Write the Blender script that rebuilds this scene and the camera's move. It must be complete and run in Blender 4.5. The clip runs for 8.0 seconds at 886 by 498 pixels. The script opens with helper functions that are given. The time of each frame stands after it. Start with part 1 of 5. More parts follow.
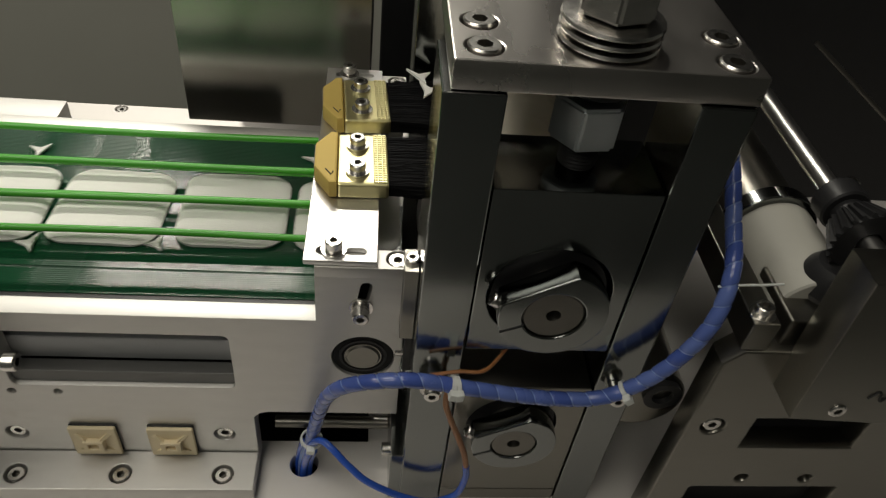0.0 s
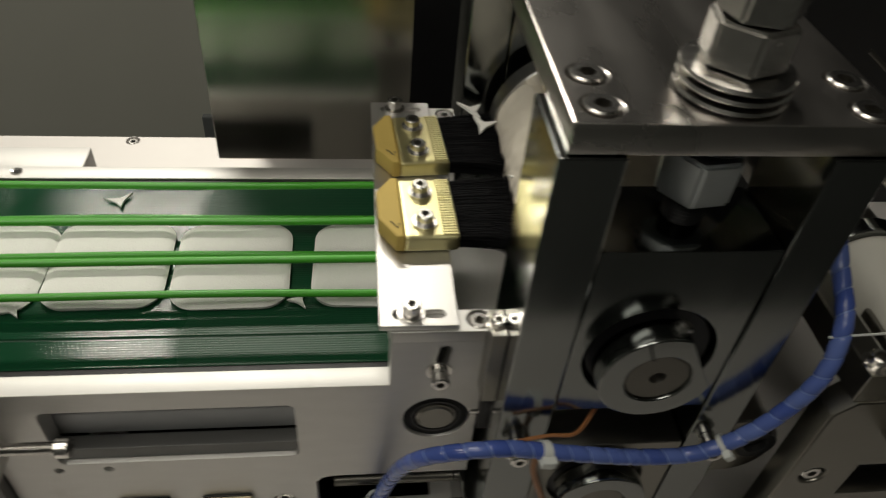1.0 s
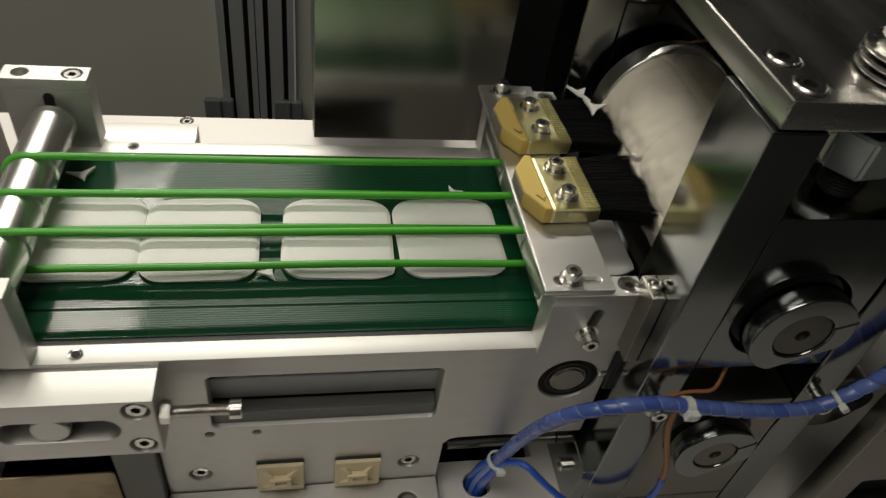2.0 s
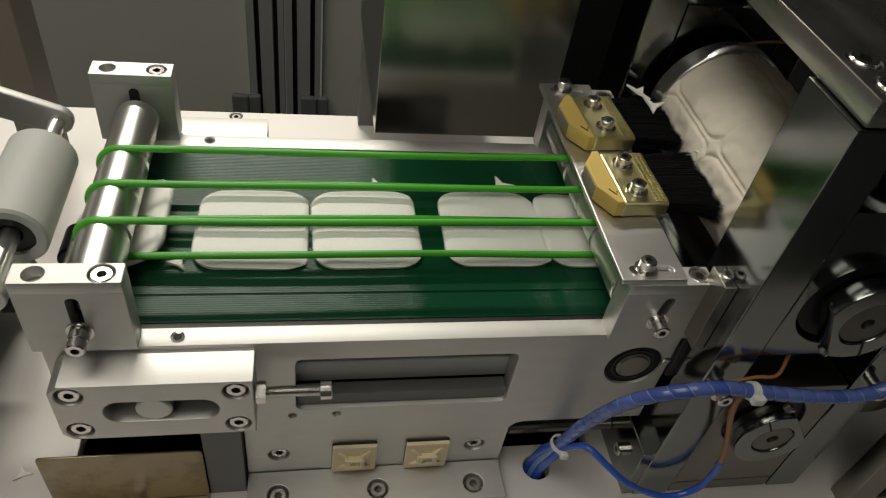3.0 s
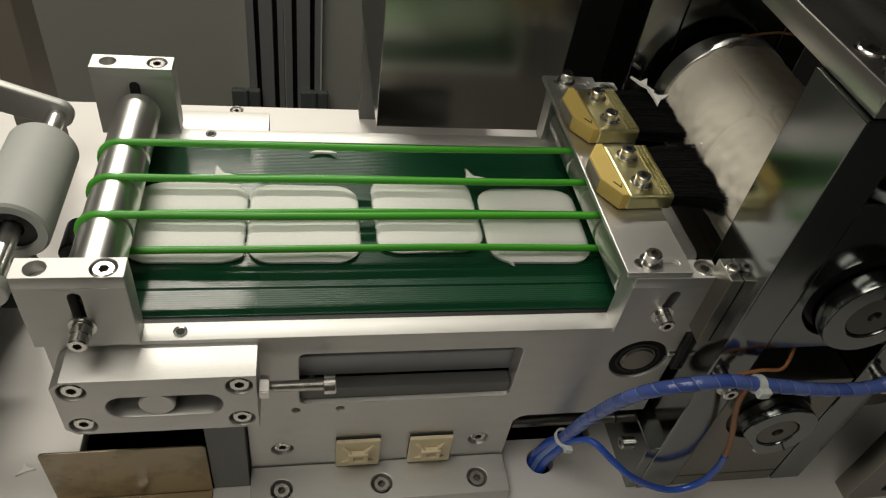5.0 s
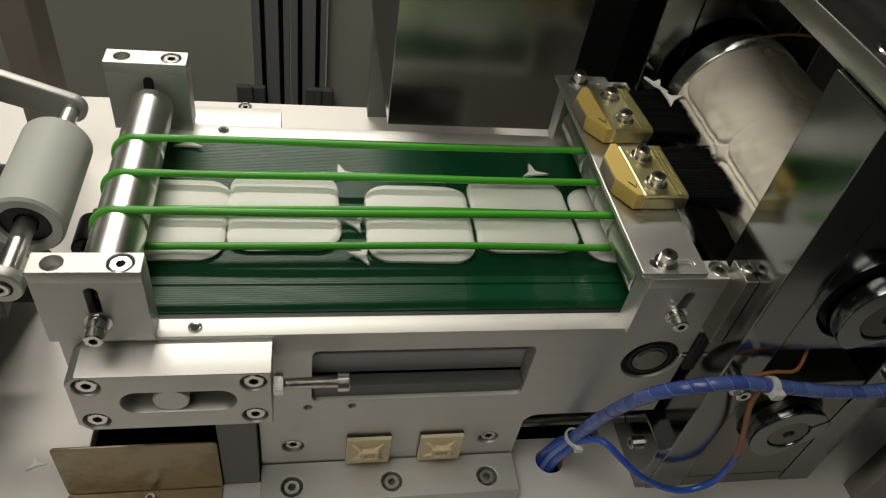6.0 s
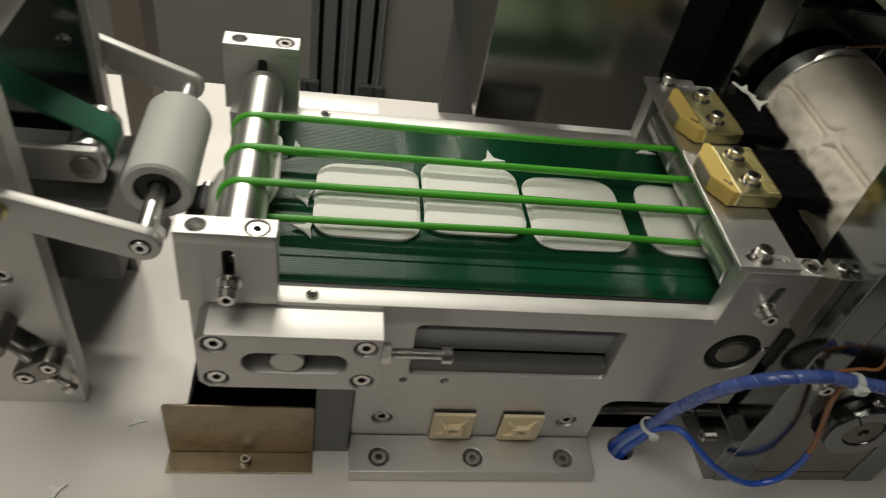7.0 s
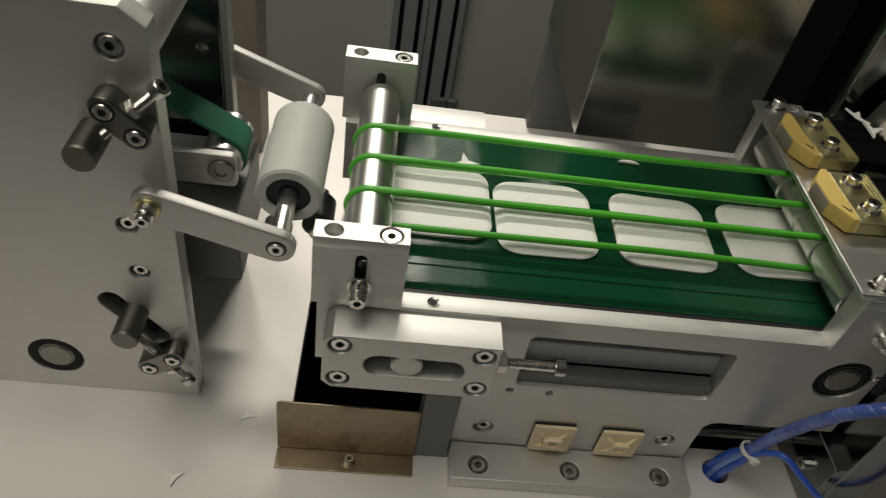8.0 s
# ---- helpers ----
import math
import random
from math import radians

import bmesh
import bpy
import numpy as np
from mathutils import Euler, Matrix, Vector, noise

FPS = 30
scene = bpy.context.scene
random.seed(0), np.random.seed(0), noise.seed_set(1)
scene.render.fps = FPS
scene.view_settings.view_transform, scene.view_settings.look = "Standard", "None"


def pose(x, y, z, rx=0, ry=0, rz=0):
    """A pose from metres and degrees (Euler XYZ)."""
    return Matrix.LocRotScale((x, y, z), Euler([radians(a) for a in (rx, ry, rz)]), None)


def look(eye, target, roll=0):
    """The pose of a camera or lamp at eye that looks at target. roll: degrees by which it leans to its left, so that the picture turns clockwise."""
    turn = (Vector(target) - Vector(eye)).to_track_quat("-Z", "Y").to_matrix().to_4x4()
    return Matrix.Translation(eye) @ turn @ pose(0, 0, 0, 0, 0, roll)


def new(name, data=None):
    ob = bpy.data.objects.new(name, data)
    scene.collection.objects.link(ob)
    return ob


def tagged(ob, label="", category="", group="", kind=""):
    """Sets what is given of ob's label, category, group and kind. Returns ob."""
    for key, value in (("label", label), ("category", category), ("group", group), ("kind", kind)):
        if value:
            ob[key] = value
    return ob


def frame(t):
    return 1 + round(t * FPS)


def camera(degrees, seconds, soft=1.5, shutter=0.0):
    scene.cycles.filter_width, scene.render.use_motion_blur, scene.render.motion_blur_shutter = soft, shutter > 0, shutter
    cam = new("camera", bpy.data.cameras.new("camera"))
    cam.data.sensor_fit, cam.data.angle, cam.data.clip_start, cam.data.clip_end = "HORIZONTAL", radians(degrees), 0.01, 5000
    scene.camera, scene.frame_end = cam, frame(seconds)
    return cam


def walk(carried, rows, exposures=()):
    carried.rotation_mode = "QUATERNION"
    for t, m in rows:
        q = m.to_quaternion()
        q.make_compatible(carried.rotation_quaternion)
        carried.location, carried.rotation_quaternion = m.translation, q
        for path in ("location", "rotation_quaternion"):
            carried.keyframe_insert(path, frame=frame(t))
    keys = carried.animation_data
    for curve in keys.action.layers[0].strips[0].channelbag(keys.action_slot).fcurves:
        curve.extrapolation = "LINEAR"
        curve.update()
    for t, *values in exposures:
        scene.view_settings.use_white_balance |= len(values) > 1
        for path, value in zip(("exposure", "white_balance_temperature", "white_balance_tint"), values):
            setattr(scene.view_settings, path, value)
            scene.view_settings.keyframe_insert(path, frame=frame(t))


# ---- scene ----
cam = camera(62.44, 8.0, 1.2, 0.5)
PATH = [
    (0, (0.0164, -0.2623, 0.4270), (0.1160, 0.4703, -0.2463), 7.36),
    (0.5, (0.0193, -0.2324, 0.4192), (0.1188, 0.4934, -0.2614), 6.71),
    (1, (-0.0257, -0.2203, 0.4287), (0.0930, 0.5043, -0.2502), 5.85),
    (1.5, (-0.0869, -0.2267, 0.4325), (0.0796, 0.4891, -0.2457), 7.57),
    (2, (-0.1290, -0.2326, 0.4280), (0.0585, 0.4747, -0.2536), 9.77),
    (2.2, (-0.1423, -0.2345, 0.4291), (0.0468, 0.4686, -0.2563), 10.13),
    (3.3, (-0.1753, -0.2449, 0.4333), (0.0071, 0.4618, -0.2503), 9.85),
    (3.5, (-0.1755, -0.2458, 0.4335), (0.0055, 0.4618, -0.2495), 9.65),
    (4, (-0.1750, -0.2434, 0.4320), (0.0063, 0.4638, -0.2513), 9.66),
    (4.5, (-0.1738, -0.2419, 0.4312), (0.0108, 0.4612, -0.2555), 9.84),
    (6, (-0.1820, -0.2397, 0.4291), (0.0048, 0.4586, -0.2619), 10.65),
    (6.5, (-0.2004, -0.2455, 0.4290), (-0.0118, 0.4547, -0.2595), 11.88),
    (7, (-0.2307, -0.2573, 0.4267), (-0.0682, 0.4490, -0.2623), 12.20),
    (7.5, (-0.2556, -0.2659, 0.4312), (-0.1319, 0.4502, -0.2558), 11.63),
    (8, (-0.2720, -0.2630, 0.4274), (-0.1709, 0.4577, -0.2584), 11.27),
]
walk(cam, [(t, look(eye, target, roll)) for t, eye, target, roll in PATH], [(0, 0.0), (0.5, -0.13), (1, -0.16), (8, -0.16)])

# far cabinet lines
PR_L, PR_R, HINGE_Z = -0.272, -0.142, -0.372


# ---- world and lights ----
world = bpy.data.worlds.new("world")
world.use_nodes = True
scene.world = world
world.node_tree.nodes["Background"].inputs[0].default_value = (0.75, 0.85, 0.8, 1)
world.node_tree.nodes["Background"].inputs[1].default_value = 0.045


def area_lamp(x, y, z, sx, sy, power, colour=(1.0, 0.95, 0.83)):
    lamp = bpy.data.lights.new("ceiling_area_light", "AREA")
    lamp.shape, lamp.size, lamp.size_y, lamp.energy, lamp.color = "RECTANGLE", sx, sy, power, colour
    ob = new("ceiling_area_light", lamp)
    ob.matrix_basis = pose(x, y, z)
    return ob


# fluorescent tube behind, the one mirrored in the belt
area_lamp(-0.55, 2.08, 2.2, 1.3, 0.20, 72)
# two broad fills added overhead and in front, for unseen ceiling lights
area_lamp(-0.95, -0.2, 2.4, 1.4, 1.2, 23)
area_lamp(-1.1, -1.7, 2.3, 1.6, 0.8, 15)


# ---- materials ----
def material(name, colour, rough=0.5, metal=0.0, vary=0.08, scale=60.0, bump=0.0, bump_scale=400.0, stretch=(1, 1, 1),
             rough_vary=0.08, spec=0.5, dirt=None, dirt_scale=14.0, dirt_cover=0.5, coat=0.0, dirt_amount=0.6):
    m = bpy.data.materials.new(name)
    m.use_nodes = True
    nt = m.node_tree
    b = nt.nodes["Principled BSDF"]
    b.inputs["Metallic"].default_value = metal
    b.inputs["Specular IOR Level"].default_value = spec
    b.inputs["Coat Weight"].default_value = coat
    tc = nt.nodes.new("ShaderNodeTexCoord")
    mp = nt.nodes.new("ShaderNodeMapping")
    mp.inputs["Scale"].default_value = stretch
    nt.links.new(tc.outputs["Object"], mp.inputs[0])
    fine = nt.nodes.new("ShaderNodeTexNoise")
    fine.inputs["Scale"].default_value, fine.inputs["Detail"].default_value = scale, 6
    nt.links.new(mp.outputs[0], fine.inputs[0])
    ramp = nt.nodes.new("ShaderNodeMix")
    ramp.data_type = "RGBA"
    ramp.inputs[6].default_value = (*[c * (1 - vary) for c in colour], 1)
    ramp.inputs[7].default_value = (*[min(1, c * (1 + vary)) for c in colour], 1)
    nt.links.new(fine.outputs[0], ramp.inputs[0])
    out = ramp.outputs[2]
    if dirt:
        big = nt.nodes.new("ShaderNodeTexNoise")
        big.inputs["Scale"].default_value, big.inputs["Detail"].default_value, big.inputs["Roughness"].default_value = dirt_scale, 8, 0.65
        nt.links.new(tc.outputs["Object"], big.inputs[0])
        mr = nt.nodes.new("ShaderNodeMapRange")
        mr.inputs[1].default_value, mr.inputs[2].default_value, mr.inputs[4].default_value = 1 - dirt_cover, 1 - dirt_cover + 0.25, dirt_amount
        nt.links.new(big.outputs[0], mr.inputs[0])
        mix = nt.nodes.new("ShaderNodeMix")
        mix.data_type = "RGBA"
        mix.inputs[7].default_value = (*dirt, 1)
        nt.links.new(mr.outputs[0], mix.inputs[0])
        nt.links.new(out, mix.inputs[6])
        out = mix.outputs[2]
    nt.links.new(out, b.inputs["Base Color"])
    rr = nt.nodes.new("ShaderNodeMapRange")
    rr.inputs[3].default_value, rr.inputs[4].default_value = max(0.02, rough - rough_vary), min(1, rough + rough_vary)
    nt.links.new(fine.outputs[0], rr.inputs[0])
    nt.links.new(rr.outputs[0], b.inputs["Roughness"])
    if bump:
        n2 = nt.nodes.new("ShaderNodeTexNoise")
        n2.inputs["Scale"].default_value, n2.inputs["Detail"].default_value = bump_scale, 4
        nt.links.new(mp.outputs[0], n2.inputs[0])
        bp = nt.nodes.new("ShaderNodeBump")
        bp.inputs["Strength"].default_value, bp.inputs["Distance"].default_value = bump, 0.0006
        nt.links.new(n2.outputs[0], bp.inputs["Height"])
        nt.links.new(bp.outputs[0], b.inputs["Normal"])
    return m


M = {}
M["alu"] = material("brushed_aluminium", (0.66, 0.65, 0.635), 0.42, 1.0, 0.05, 90, 0.10, 500, (0.12, 1, 1), 0.07, dirt=(0.55, 0.53, 0.50), dirt_scale=18, dirt_cover=0.35, dirt_amount=0.35)
M["alu_matt"] = material("milled_aluminium", (0.64, 0.63, 0.61), 0.54, 1.0, 0.08, 160, 0.11, 1400, (0.3, 1, 1), 0.08, dirt=(0.48, 0.455, 0.42), dirt_scale=30, dirt_cover=0.38, dirt_amount=0.5)
M["turned"] = material("turned_aluminium", (0.72, 0.71, 0.69), 0.31, 1.0, 0.05, 160, 0.06, 600, (1, 0.1, 1), 0.06)
M["steel"] = material("polished_steel", (0.235, 0.245, 0.24), 0.14, 1.0, 0.08, 40, 0.03, 300, (1, 1, 0.15), 0.07, dirt=(0.30, 0.29, 0.28), dirt_scale=20, dirt_cover=0.35, dirt_amount=0.4)
M["steel_matt"] = material("ground_steel", (0.25, 0.24, 0.215), 0.32, 1.0, 0.08, 70, 0.08, 400, (0.3, 1, 1), 0.08, dirt=(0.28, 0.26, 0.24), dirt_scale=18, dirt_cover=0.4, dirt_amount=0.4)
M["stainless"] = material("stainless_sheet", (0.41, 0.40, 0.37), 0.21, 1.0, 0.06, 30, 0.05, 200, (1, 1, 0.08), 0.06, dirt=(0.25, 0.25, 0.24), dirt_scale=9, dirt_cover=0.35, dirt_amount=0.4)
M["screw"] = material("screw_steel", (0.72, 0.70, 0.67), 0.24, 1.0, 0.15, 300, 0.0, 100, (1, 1, 1), 0.08, dirt=(0.2, 0.18, 0.16), dirt_scale=160, dirt_cover=0.4, dirt_amount=0.5)
M["plate_steel"] = material("worn_steel_plate", (0.55, 0.525, 0.50), 0.29, 1.0, 0.08, 40, 0.04, 300, (1, 0.3, 1), 0.1, dirt=(0.30, 0.29, 0.29), dirt_scale=16, dirt_cover=0.4, dirt_amount=0.4)
# Black-oxide parts; also the black of sheets and seats that stand for shade.
M["black"] = material("oxide_and_shade_black", (0.018, 0.018, 0.019), 0.42, 0.0, 0.2, 80, 0.1, 300, spec=0.28)
# Near-black for hollows, slots, slits and holes: their shade is in the colour.
M["void"] = material("cavity_shade", (0.012, 0.012, 0.013), 0.7, 0.0, 0.2, 30)
M["cotton"] = material("cotton", (0.88, 0.87, 0.835), 0.95, 0.0, 0.03, 260, 0.5, 900, (1, 1, 1), 0.03, 0.15)
M["cotton_drum"] = material("cotton_web", (0.80, 0.74, 0.64), 0.95, 0.0, 0.05, 60, 0.4, 700, (1, 1, 1), 0.03, 0.15)
M["cord"] = material("green_cord", (0.075, 0.43, 0.030), 0.38, 0.0, 0.12, 60, 0.05, 300, (0.2, 1, 1), 0.08, coat=0.2)
M["wood"] = material("yellow_painted_wood", (0.62, 0.45, 0.12), 0.72, 0.0, 0.1, 60, 0.15, 250, (0.2, 1, 1), dirt=(0.22, 0.15, 0.06), dirt_scale=45, dirt_cover=0.36, dirt_amount=0.6)
M["brass"] = material("lacquered_brass", (0.74, 0.68, 0.37), 0.36, 1.0, 0.1, 80, 0.1, 250, (1, 1, 1), 0.08, dirt=(0.5, 0.4, 0.15), dirt_scale=40, dirt_cover=0.4)
M["bristle"] = material("black_bristle", (0.008, 0.008, 0.009), 0.6, 0.0, 0.4, 300, spec=0.08)
M["blue"] = material("blue_polyurethane", (0.03, 0.10, 0.50), 0.22, 0.0, 0.15, 60, 0.04, 200, coat=0.3)
M["wrap"] = material("spiral_wrap", (0.035, 0.065, 0.30), 0.25, 0.0, 0.15, 60, 0.04, 200, coat=0.3)
M["wrap_gap"] = material("pale_blue_tube", (0.20, 0.29, 0.60), 0.3, 0.0, 0.15, 60)
M["nylon"] = material("cream_nylon", (0.74, 0.63, 0.42), 0.5, 0.0, 0.06, 50, 0.06, 200, dirt=(0.40, 0.28, 0.12), dirt_scale=60, dirt_cover=0.35, dirt_amount=0.5)
M["tie"] = material("clear_nylon_tie", (0.66, 0.68, 0.66), 0.35, 0.0, 0.05, 60)
M["copper"] = material("brown_wire", (0.30, 0.13, 0.05), 0.4, 0.0, 0.2, 80)
M["paint"] = material("grey_cabinet_paint", (0.52, 0.52, 0.46), 0.5, 0.0, 0.03, 12, 0.03, 300, dirt=(0.45, 0.45, 0.40), dirt_scale=3, dirt_cover=0.4, dirt_amount=0.4)
M["profile"] = material("anodised_profile", (0.40, 0.41, 0.42), 0.45, 0.3, 0.04, 60, 0.02, 300, (1, 1, 0.1))
M["hinge"] = material("grey_hinge_plastic", (0.14, 0.15, 0.15), 0.5, 0.0, 0.1, 60)
M["rubber_white"] = material("white_rubber", (0.52, 0.53, 0.50), 0.6, 0.0, 0.05, 80, 0.08, 400, dirt=(0.36, 0.36, 0.33), dirt_scale=26, dirt_cover=0.45, dirt_amount=0.4)
M["green_belt2"] = material("green_flat_belt", (0.025, 0.16, 0.09), 0.5, 0.0, 0.12, 80, 0.08, 300)
M["tray"] = material("tarnished_sheet", (0.29, 0.24, 0.165), 0.36, 0.9, 0.15, 35, 0.05, 200, (1, 1, 1), 0.1, dirt=(0.11, 0.085, 0.05), dirt_scale=32, dirt_cover=0.52, dirt_amount=0.95)
M["base"] = material("steel_table_sheet", (0.72, 0.69, 0.665), 0.55, 0.35, 0.04, 30, 0.06, 250, (0.15, 1, 1), 0.06, dirt=(0.60, 0.565, 0.535), dirt_scale=6, dirt_cover=0.45, dirt_amount=0.4)
M["wall"] = material("room_wall_paint", (0.10, 0.105, 0.10), 0.8, 0.0, 0.05, 3)
M["ceil"] = material("ceiling_paint", (0.5, 0.5, 0.48), 0.8, 0.0, 0.05, 3)
M["shaft"] = material("dull_shaft_steel", (0.20, 0.19, 0.17), 0.42, 1.0, 0.12, 90, 0.05, 300, dirt=(0.10, 0.09, 0.08), dirt_scale=60, dirt_cover=0.4)
# White sleeve's colour lowered for the shade it stands in; dirt is separate.
M["pale"] = material("shaded_web_plastic", (0.40, 0.39, 0.35), 0.6, 0.0, 0.06, 60, 0.08, 300, dirt=(0.30, 0.28, 0.25), dirt_scale=22, dirt_cover=0.4, dirt_amount=0.4)
M["ink"] = material("black_ink", (0.02, 0.02, 0.02), 0.6, 0.0, 0.1, 60)
M["inner"] = material("grey_inner_sheet", (0.16, 0.16, 0.155), 0.5, 0.4, 0.08, 40)
M["seal"] = material("black_seal", (0.012, 0.012, 0.012), 0.6, 0.0, 0.1, 60, spec=0.15)
M["zinc"] = material("zinc_plate", (0.78, 0.82, 0.84), 0.45, 1.0, 0.1, 90, 0.05, 300, dirt=(0.4, 0.42, 0.42), dirt_scale=60, dirt_cover=0.4)
M["brown"] = material("brown_grey_post", (0.23, 0.20, 0.17), 0.6, 0.0, 0.08, 20, 0.05, 100, (1, 1, 0.1))


def belt_material():
    """Green PVC belt: woven and matt, worn smooth and glossy along three stretches of its length."""
    m = material("green_pvc_belt", (0.006, 0.052, 0.022), 0.2, 0.0, 0.15, 25, 0.0, 100, spec=0.29)
    nt = m.node_tree
    b = nt.nodes["Principled BSDF"]
    at = nt.nodes.new("ShaderNodeAttribute")
    at.attribute_name = "along"
    sep = nt.nodes.new("ShaderNodeSeparateXYZ")
    nt.links.new(at.outputs["Vector"], sep.inputs[0])
    jitter = nt.nodes.new("ShaderNodeTexNoise")
    jitter.inputs["Scale"].default_value = 30
    nt.links.new(at.outputs["Vector"], jitter.inputs[0])
    add = nt.nodes.new("ShaderNodeMath")
    add.operation, add.inputs[1].default_value = "MULTIPLY_ADD", 0.02
    nt.links.new(jitter.outputs[0], add.inputs[0])
    nt.links.new(sep.outputs[0], add.inputs[2])
    ramp = nt.nodes.new("ShaderNodeValToRGB")
    el = ramp.color_ramp.elements
    el[0].position, el[0].color = 0.0, (1, 1, 1, 1)
    el[1].position, el[1].color = 1.0, (1, 1, 1, 1)
    for p, v in ((0.035, 1), (0.045, 0), (0.150, 0), (0.160, 1), (0.178, 1), (0.186, 0.1), (0.214, 0.1), (0.222, 1), (0.415, 1), (0.425, 0), (0.505, 0), (0.515, 1)):
        e = el.new(p)
        e.color = (v, v, v, 1)
    nt.links.new(add.outputs[0], ramp.inputs[0])
    rough = nt.nodes.new("ShaderNodeMapRange")
    rough.inputs[3].default_value, rough.inputs[4].default_value = 0.11, 0.31
    nt.links.new(ramp.outputs[0], rough.inputs[0])
    nt.links.new(rough.outputs[0], b.inputs["Roughness"])
    waves = []
    for axis, sc in (("DIAGONAL", 300), ("Y", 210)):
        w = nt.nodes.new("ShaderNodeTexWave")
        w.bands_direction, w.inputs["Scale"].default_value, w.inputs["Distortion"].default_value = axis, sc, 0.5
        nt.links.new(at.outputs["Vector"], w.inputs[0])
        waves.append(w)
    mul = nt.nodes.new("ShaderNodeMath")
    mul.operation, mul.inputs[1].default_value = "MULTIPLY_ADD", 0.35
    nt.links.new(waves[0].outputs[1], mul.inputs[0])
    nt.links.new(waves[1].outputs[1], mul.inputs[2])
    strength = nt.nodes.new("ShaderNodeMapRange")
    strength.inputs[3].default_value, strength.inputs[4].default_value = 0.11, 0.30
    nt.links.new(ramp.outputs[0], strength.inputs[0])
    bp = nt.nodes.new("ShaderNodeBump")
    bp.inputs["Distance"].default_value = 0.0003
    nt.links.new(strength.outputs[0], bp.inputs["Strength"])
    nt.links.new(mul.outputs[0], bp.inputs["Height"])
    nt.links.new(bp.outputs[0], b.inputs["Normal"])
    return m


M["belt"] = belt_material()


def island_tint(m, a, b):
    """Mix two colours piece by piece over a joined mesh."""
    nt = m.node_tree
    geo = nt.nodes.new("ShaderNodeNewGeometry")
    mix = nt.nodes.new("ShaderNodeMix")
    mix.data_type = "RGBA"
    mix.inputs[6].default_value, mix.inputs[7].default_value = (*a, 1), (*b, 1)
    nt.links.new(geo.outputs["Random Per Island"], mix.inputs[0])
    nt.links.new(mix.outputs[2], nt.nodes["Principled BSDF"].inputs["Base Color"])


island_tint(M["wrap"], (0.055, 0.095, 0.36), (0.13, 0.19, 0.48))
island_tint(M["bristle"], (0.003, 0.003, 0.004), (0.007, 0.007, 0.0075))

# ---- building helpers ----
PLACE = {}


def thing(name, label, category, at=(0, 0, 0), group="", kind=""):
    ob = new(name)
    ob.empty_display_size = 0.02
    ob.matrix_basis = Matrix.Translation(at)
    PLACE[ob] = ob.matrix_basis.copy()
    return tagged(ob, label, category, group, kind)


def part(name, data, mat, parent, label="", m=None):
    """One mesh object under a thing or part. data: a bmesh or a mesh, in world coordinates or placed by m."""
    if isinstance(data, bmesh.types.BMesh):
        mesh = bpy.data.meshes.new(name)
        data.to_mesh(mesh)
        data.free()
    else:
        mesh = data
    if not mesh.materials:
        mesh.materials.append(M[mat])
    ob = new(name, mesh)
    m = m or Matrix.Identity(4)
    if parent is not None:
        ob.parent = parent
        ob.matrix_basis = PLACE[parent].inverted() @ m
    else:
        ob.matrix_basis = m
    PLACE[ob] = m.copy()
    if label:
        ob["label"] = label
    return ob


def lone(name, data, mat, label, category, m=None, group="", kind=""):
    return tagged(part(name, data, mat, None, "", m), label, category, group, kind)


def smooth(bm, angle=35):
    for f in bm.faces:
        f.smooth = True
    for e in bm.edges:
        if len(e.link_faces) == 2 and e.calc_face_angle(0) > radians(angle):
            e.smooth = False
    return bm


def box(x0, y0, z0, x1, y1, z1, bevel=0.0006, seg=2, bm=None):
    one = bmesh.new()
    bmesh.ops.create_cube(one, size=1)
    for v in one.verts:
        v.co = Vector(((x0 + x1) / 2 + v.co.x * (x1 - x0), (y0 + y1) / 2 + v.co.y * (y1 - y0), (z0 + z1) / 2 + v.co.z * (z1 - z0)))
    if bevel:
        bmesh.ops.bevel(one, geom=one.edges[:], offset=bevel, segments=seg, affect="EDGES", profile=0.5)
    return join(bm, one)


def join(bm, one):
    if bm is None:
        return one
    tmp = bpy.data.meshes.new("tmp")
    one.to_mesh(tmp)
    one.free()
    bm.from_mesh(tmp)
    bpy.data.meshes.remove(tmp)
    return bm


def turn(profile, n=40, axis="y", at=(0, 0, 0), bm=None, closed=False):
    """A turned body: profile of (radius, along) round an axis."""
    one = bmesh.new()
    rings = []
    for r, a in profile:
        ring = []
        for i in range(n):
            c, s = math.cos(2 * math.pi * i / n) * r, math.sin(2 * math.pi * i / n) * r
            p = {"y": (c, a, s), "x": (a, c, s), "z": (c, s, a)}[axis]
            ring.append(one.verts.new(Vector(p) + Vector(at)))
        rings.append(ring)
    pairs = list(zip(rings, rings[1:])) + ([(rings[-1], rings[0])] if closed else [])
    for a, b in pairs:
        for i in range(n):
            one.faces.new((a[i], a[(i + 1) % n], b[(i + 1) % n], b[i]))
    if not closed:
        one.faces.new(rings[0])
        one.faces.new(rings[-1])
    bmesh.ops.recalc_face_normals(one, faces=one.faces[:])
    return join(bm, smooth(one, 30))


def rod(r, a0, a1, axis="y", at=(0, 0, 0), bevel=0.0005, n=32, bm=None):
    return turn([(r - bevel, a0), (r, a0 + bevel), (r, a1 - bevel), (r - bevel, a1)], n, axis, at, bm)


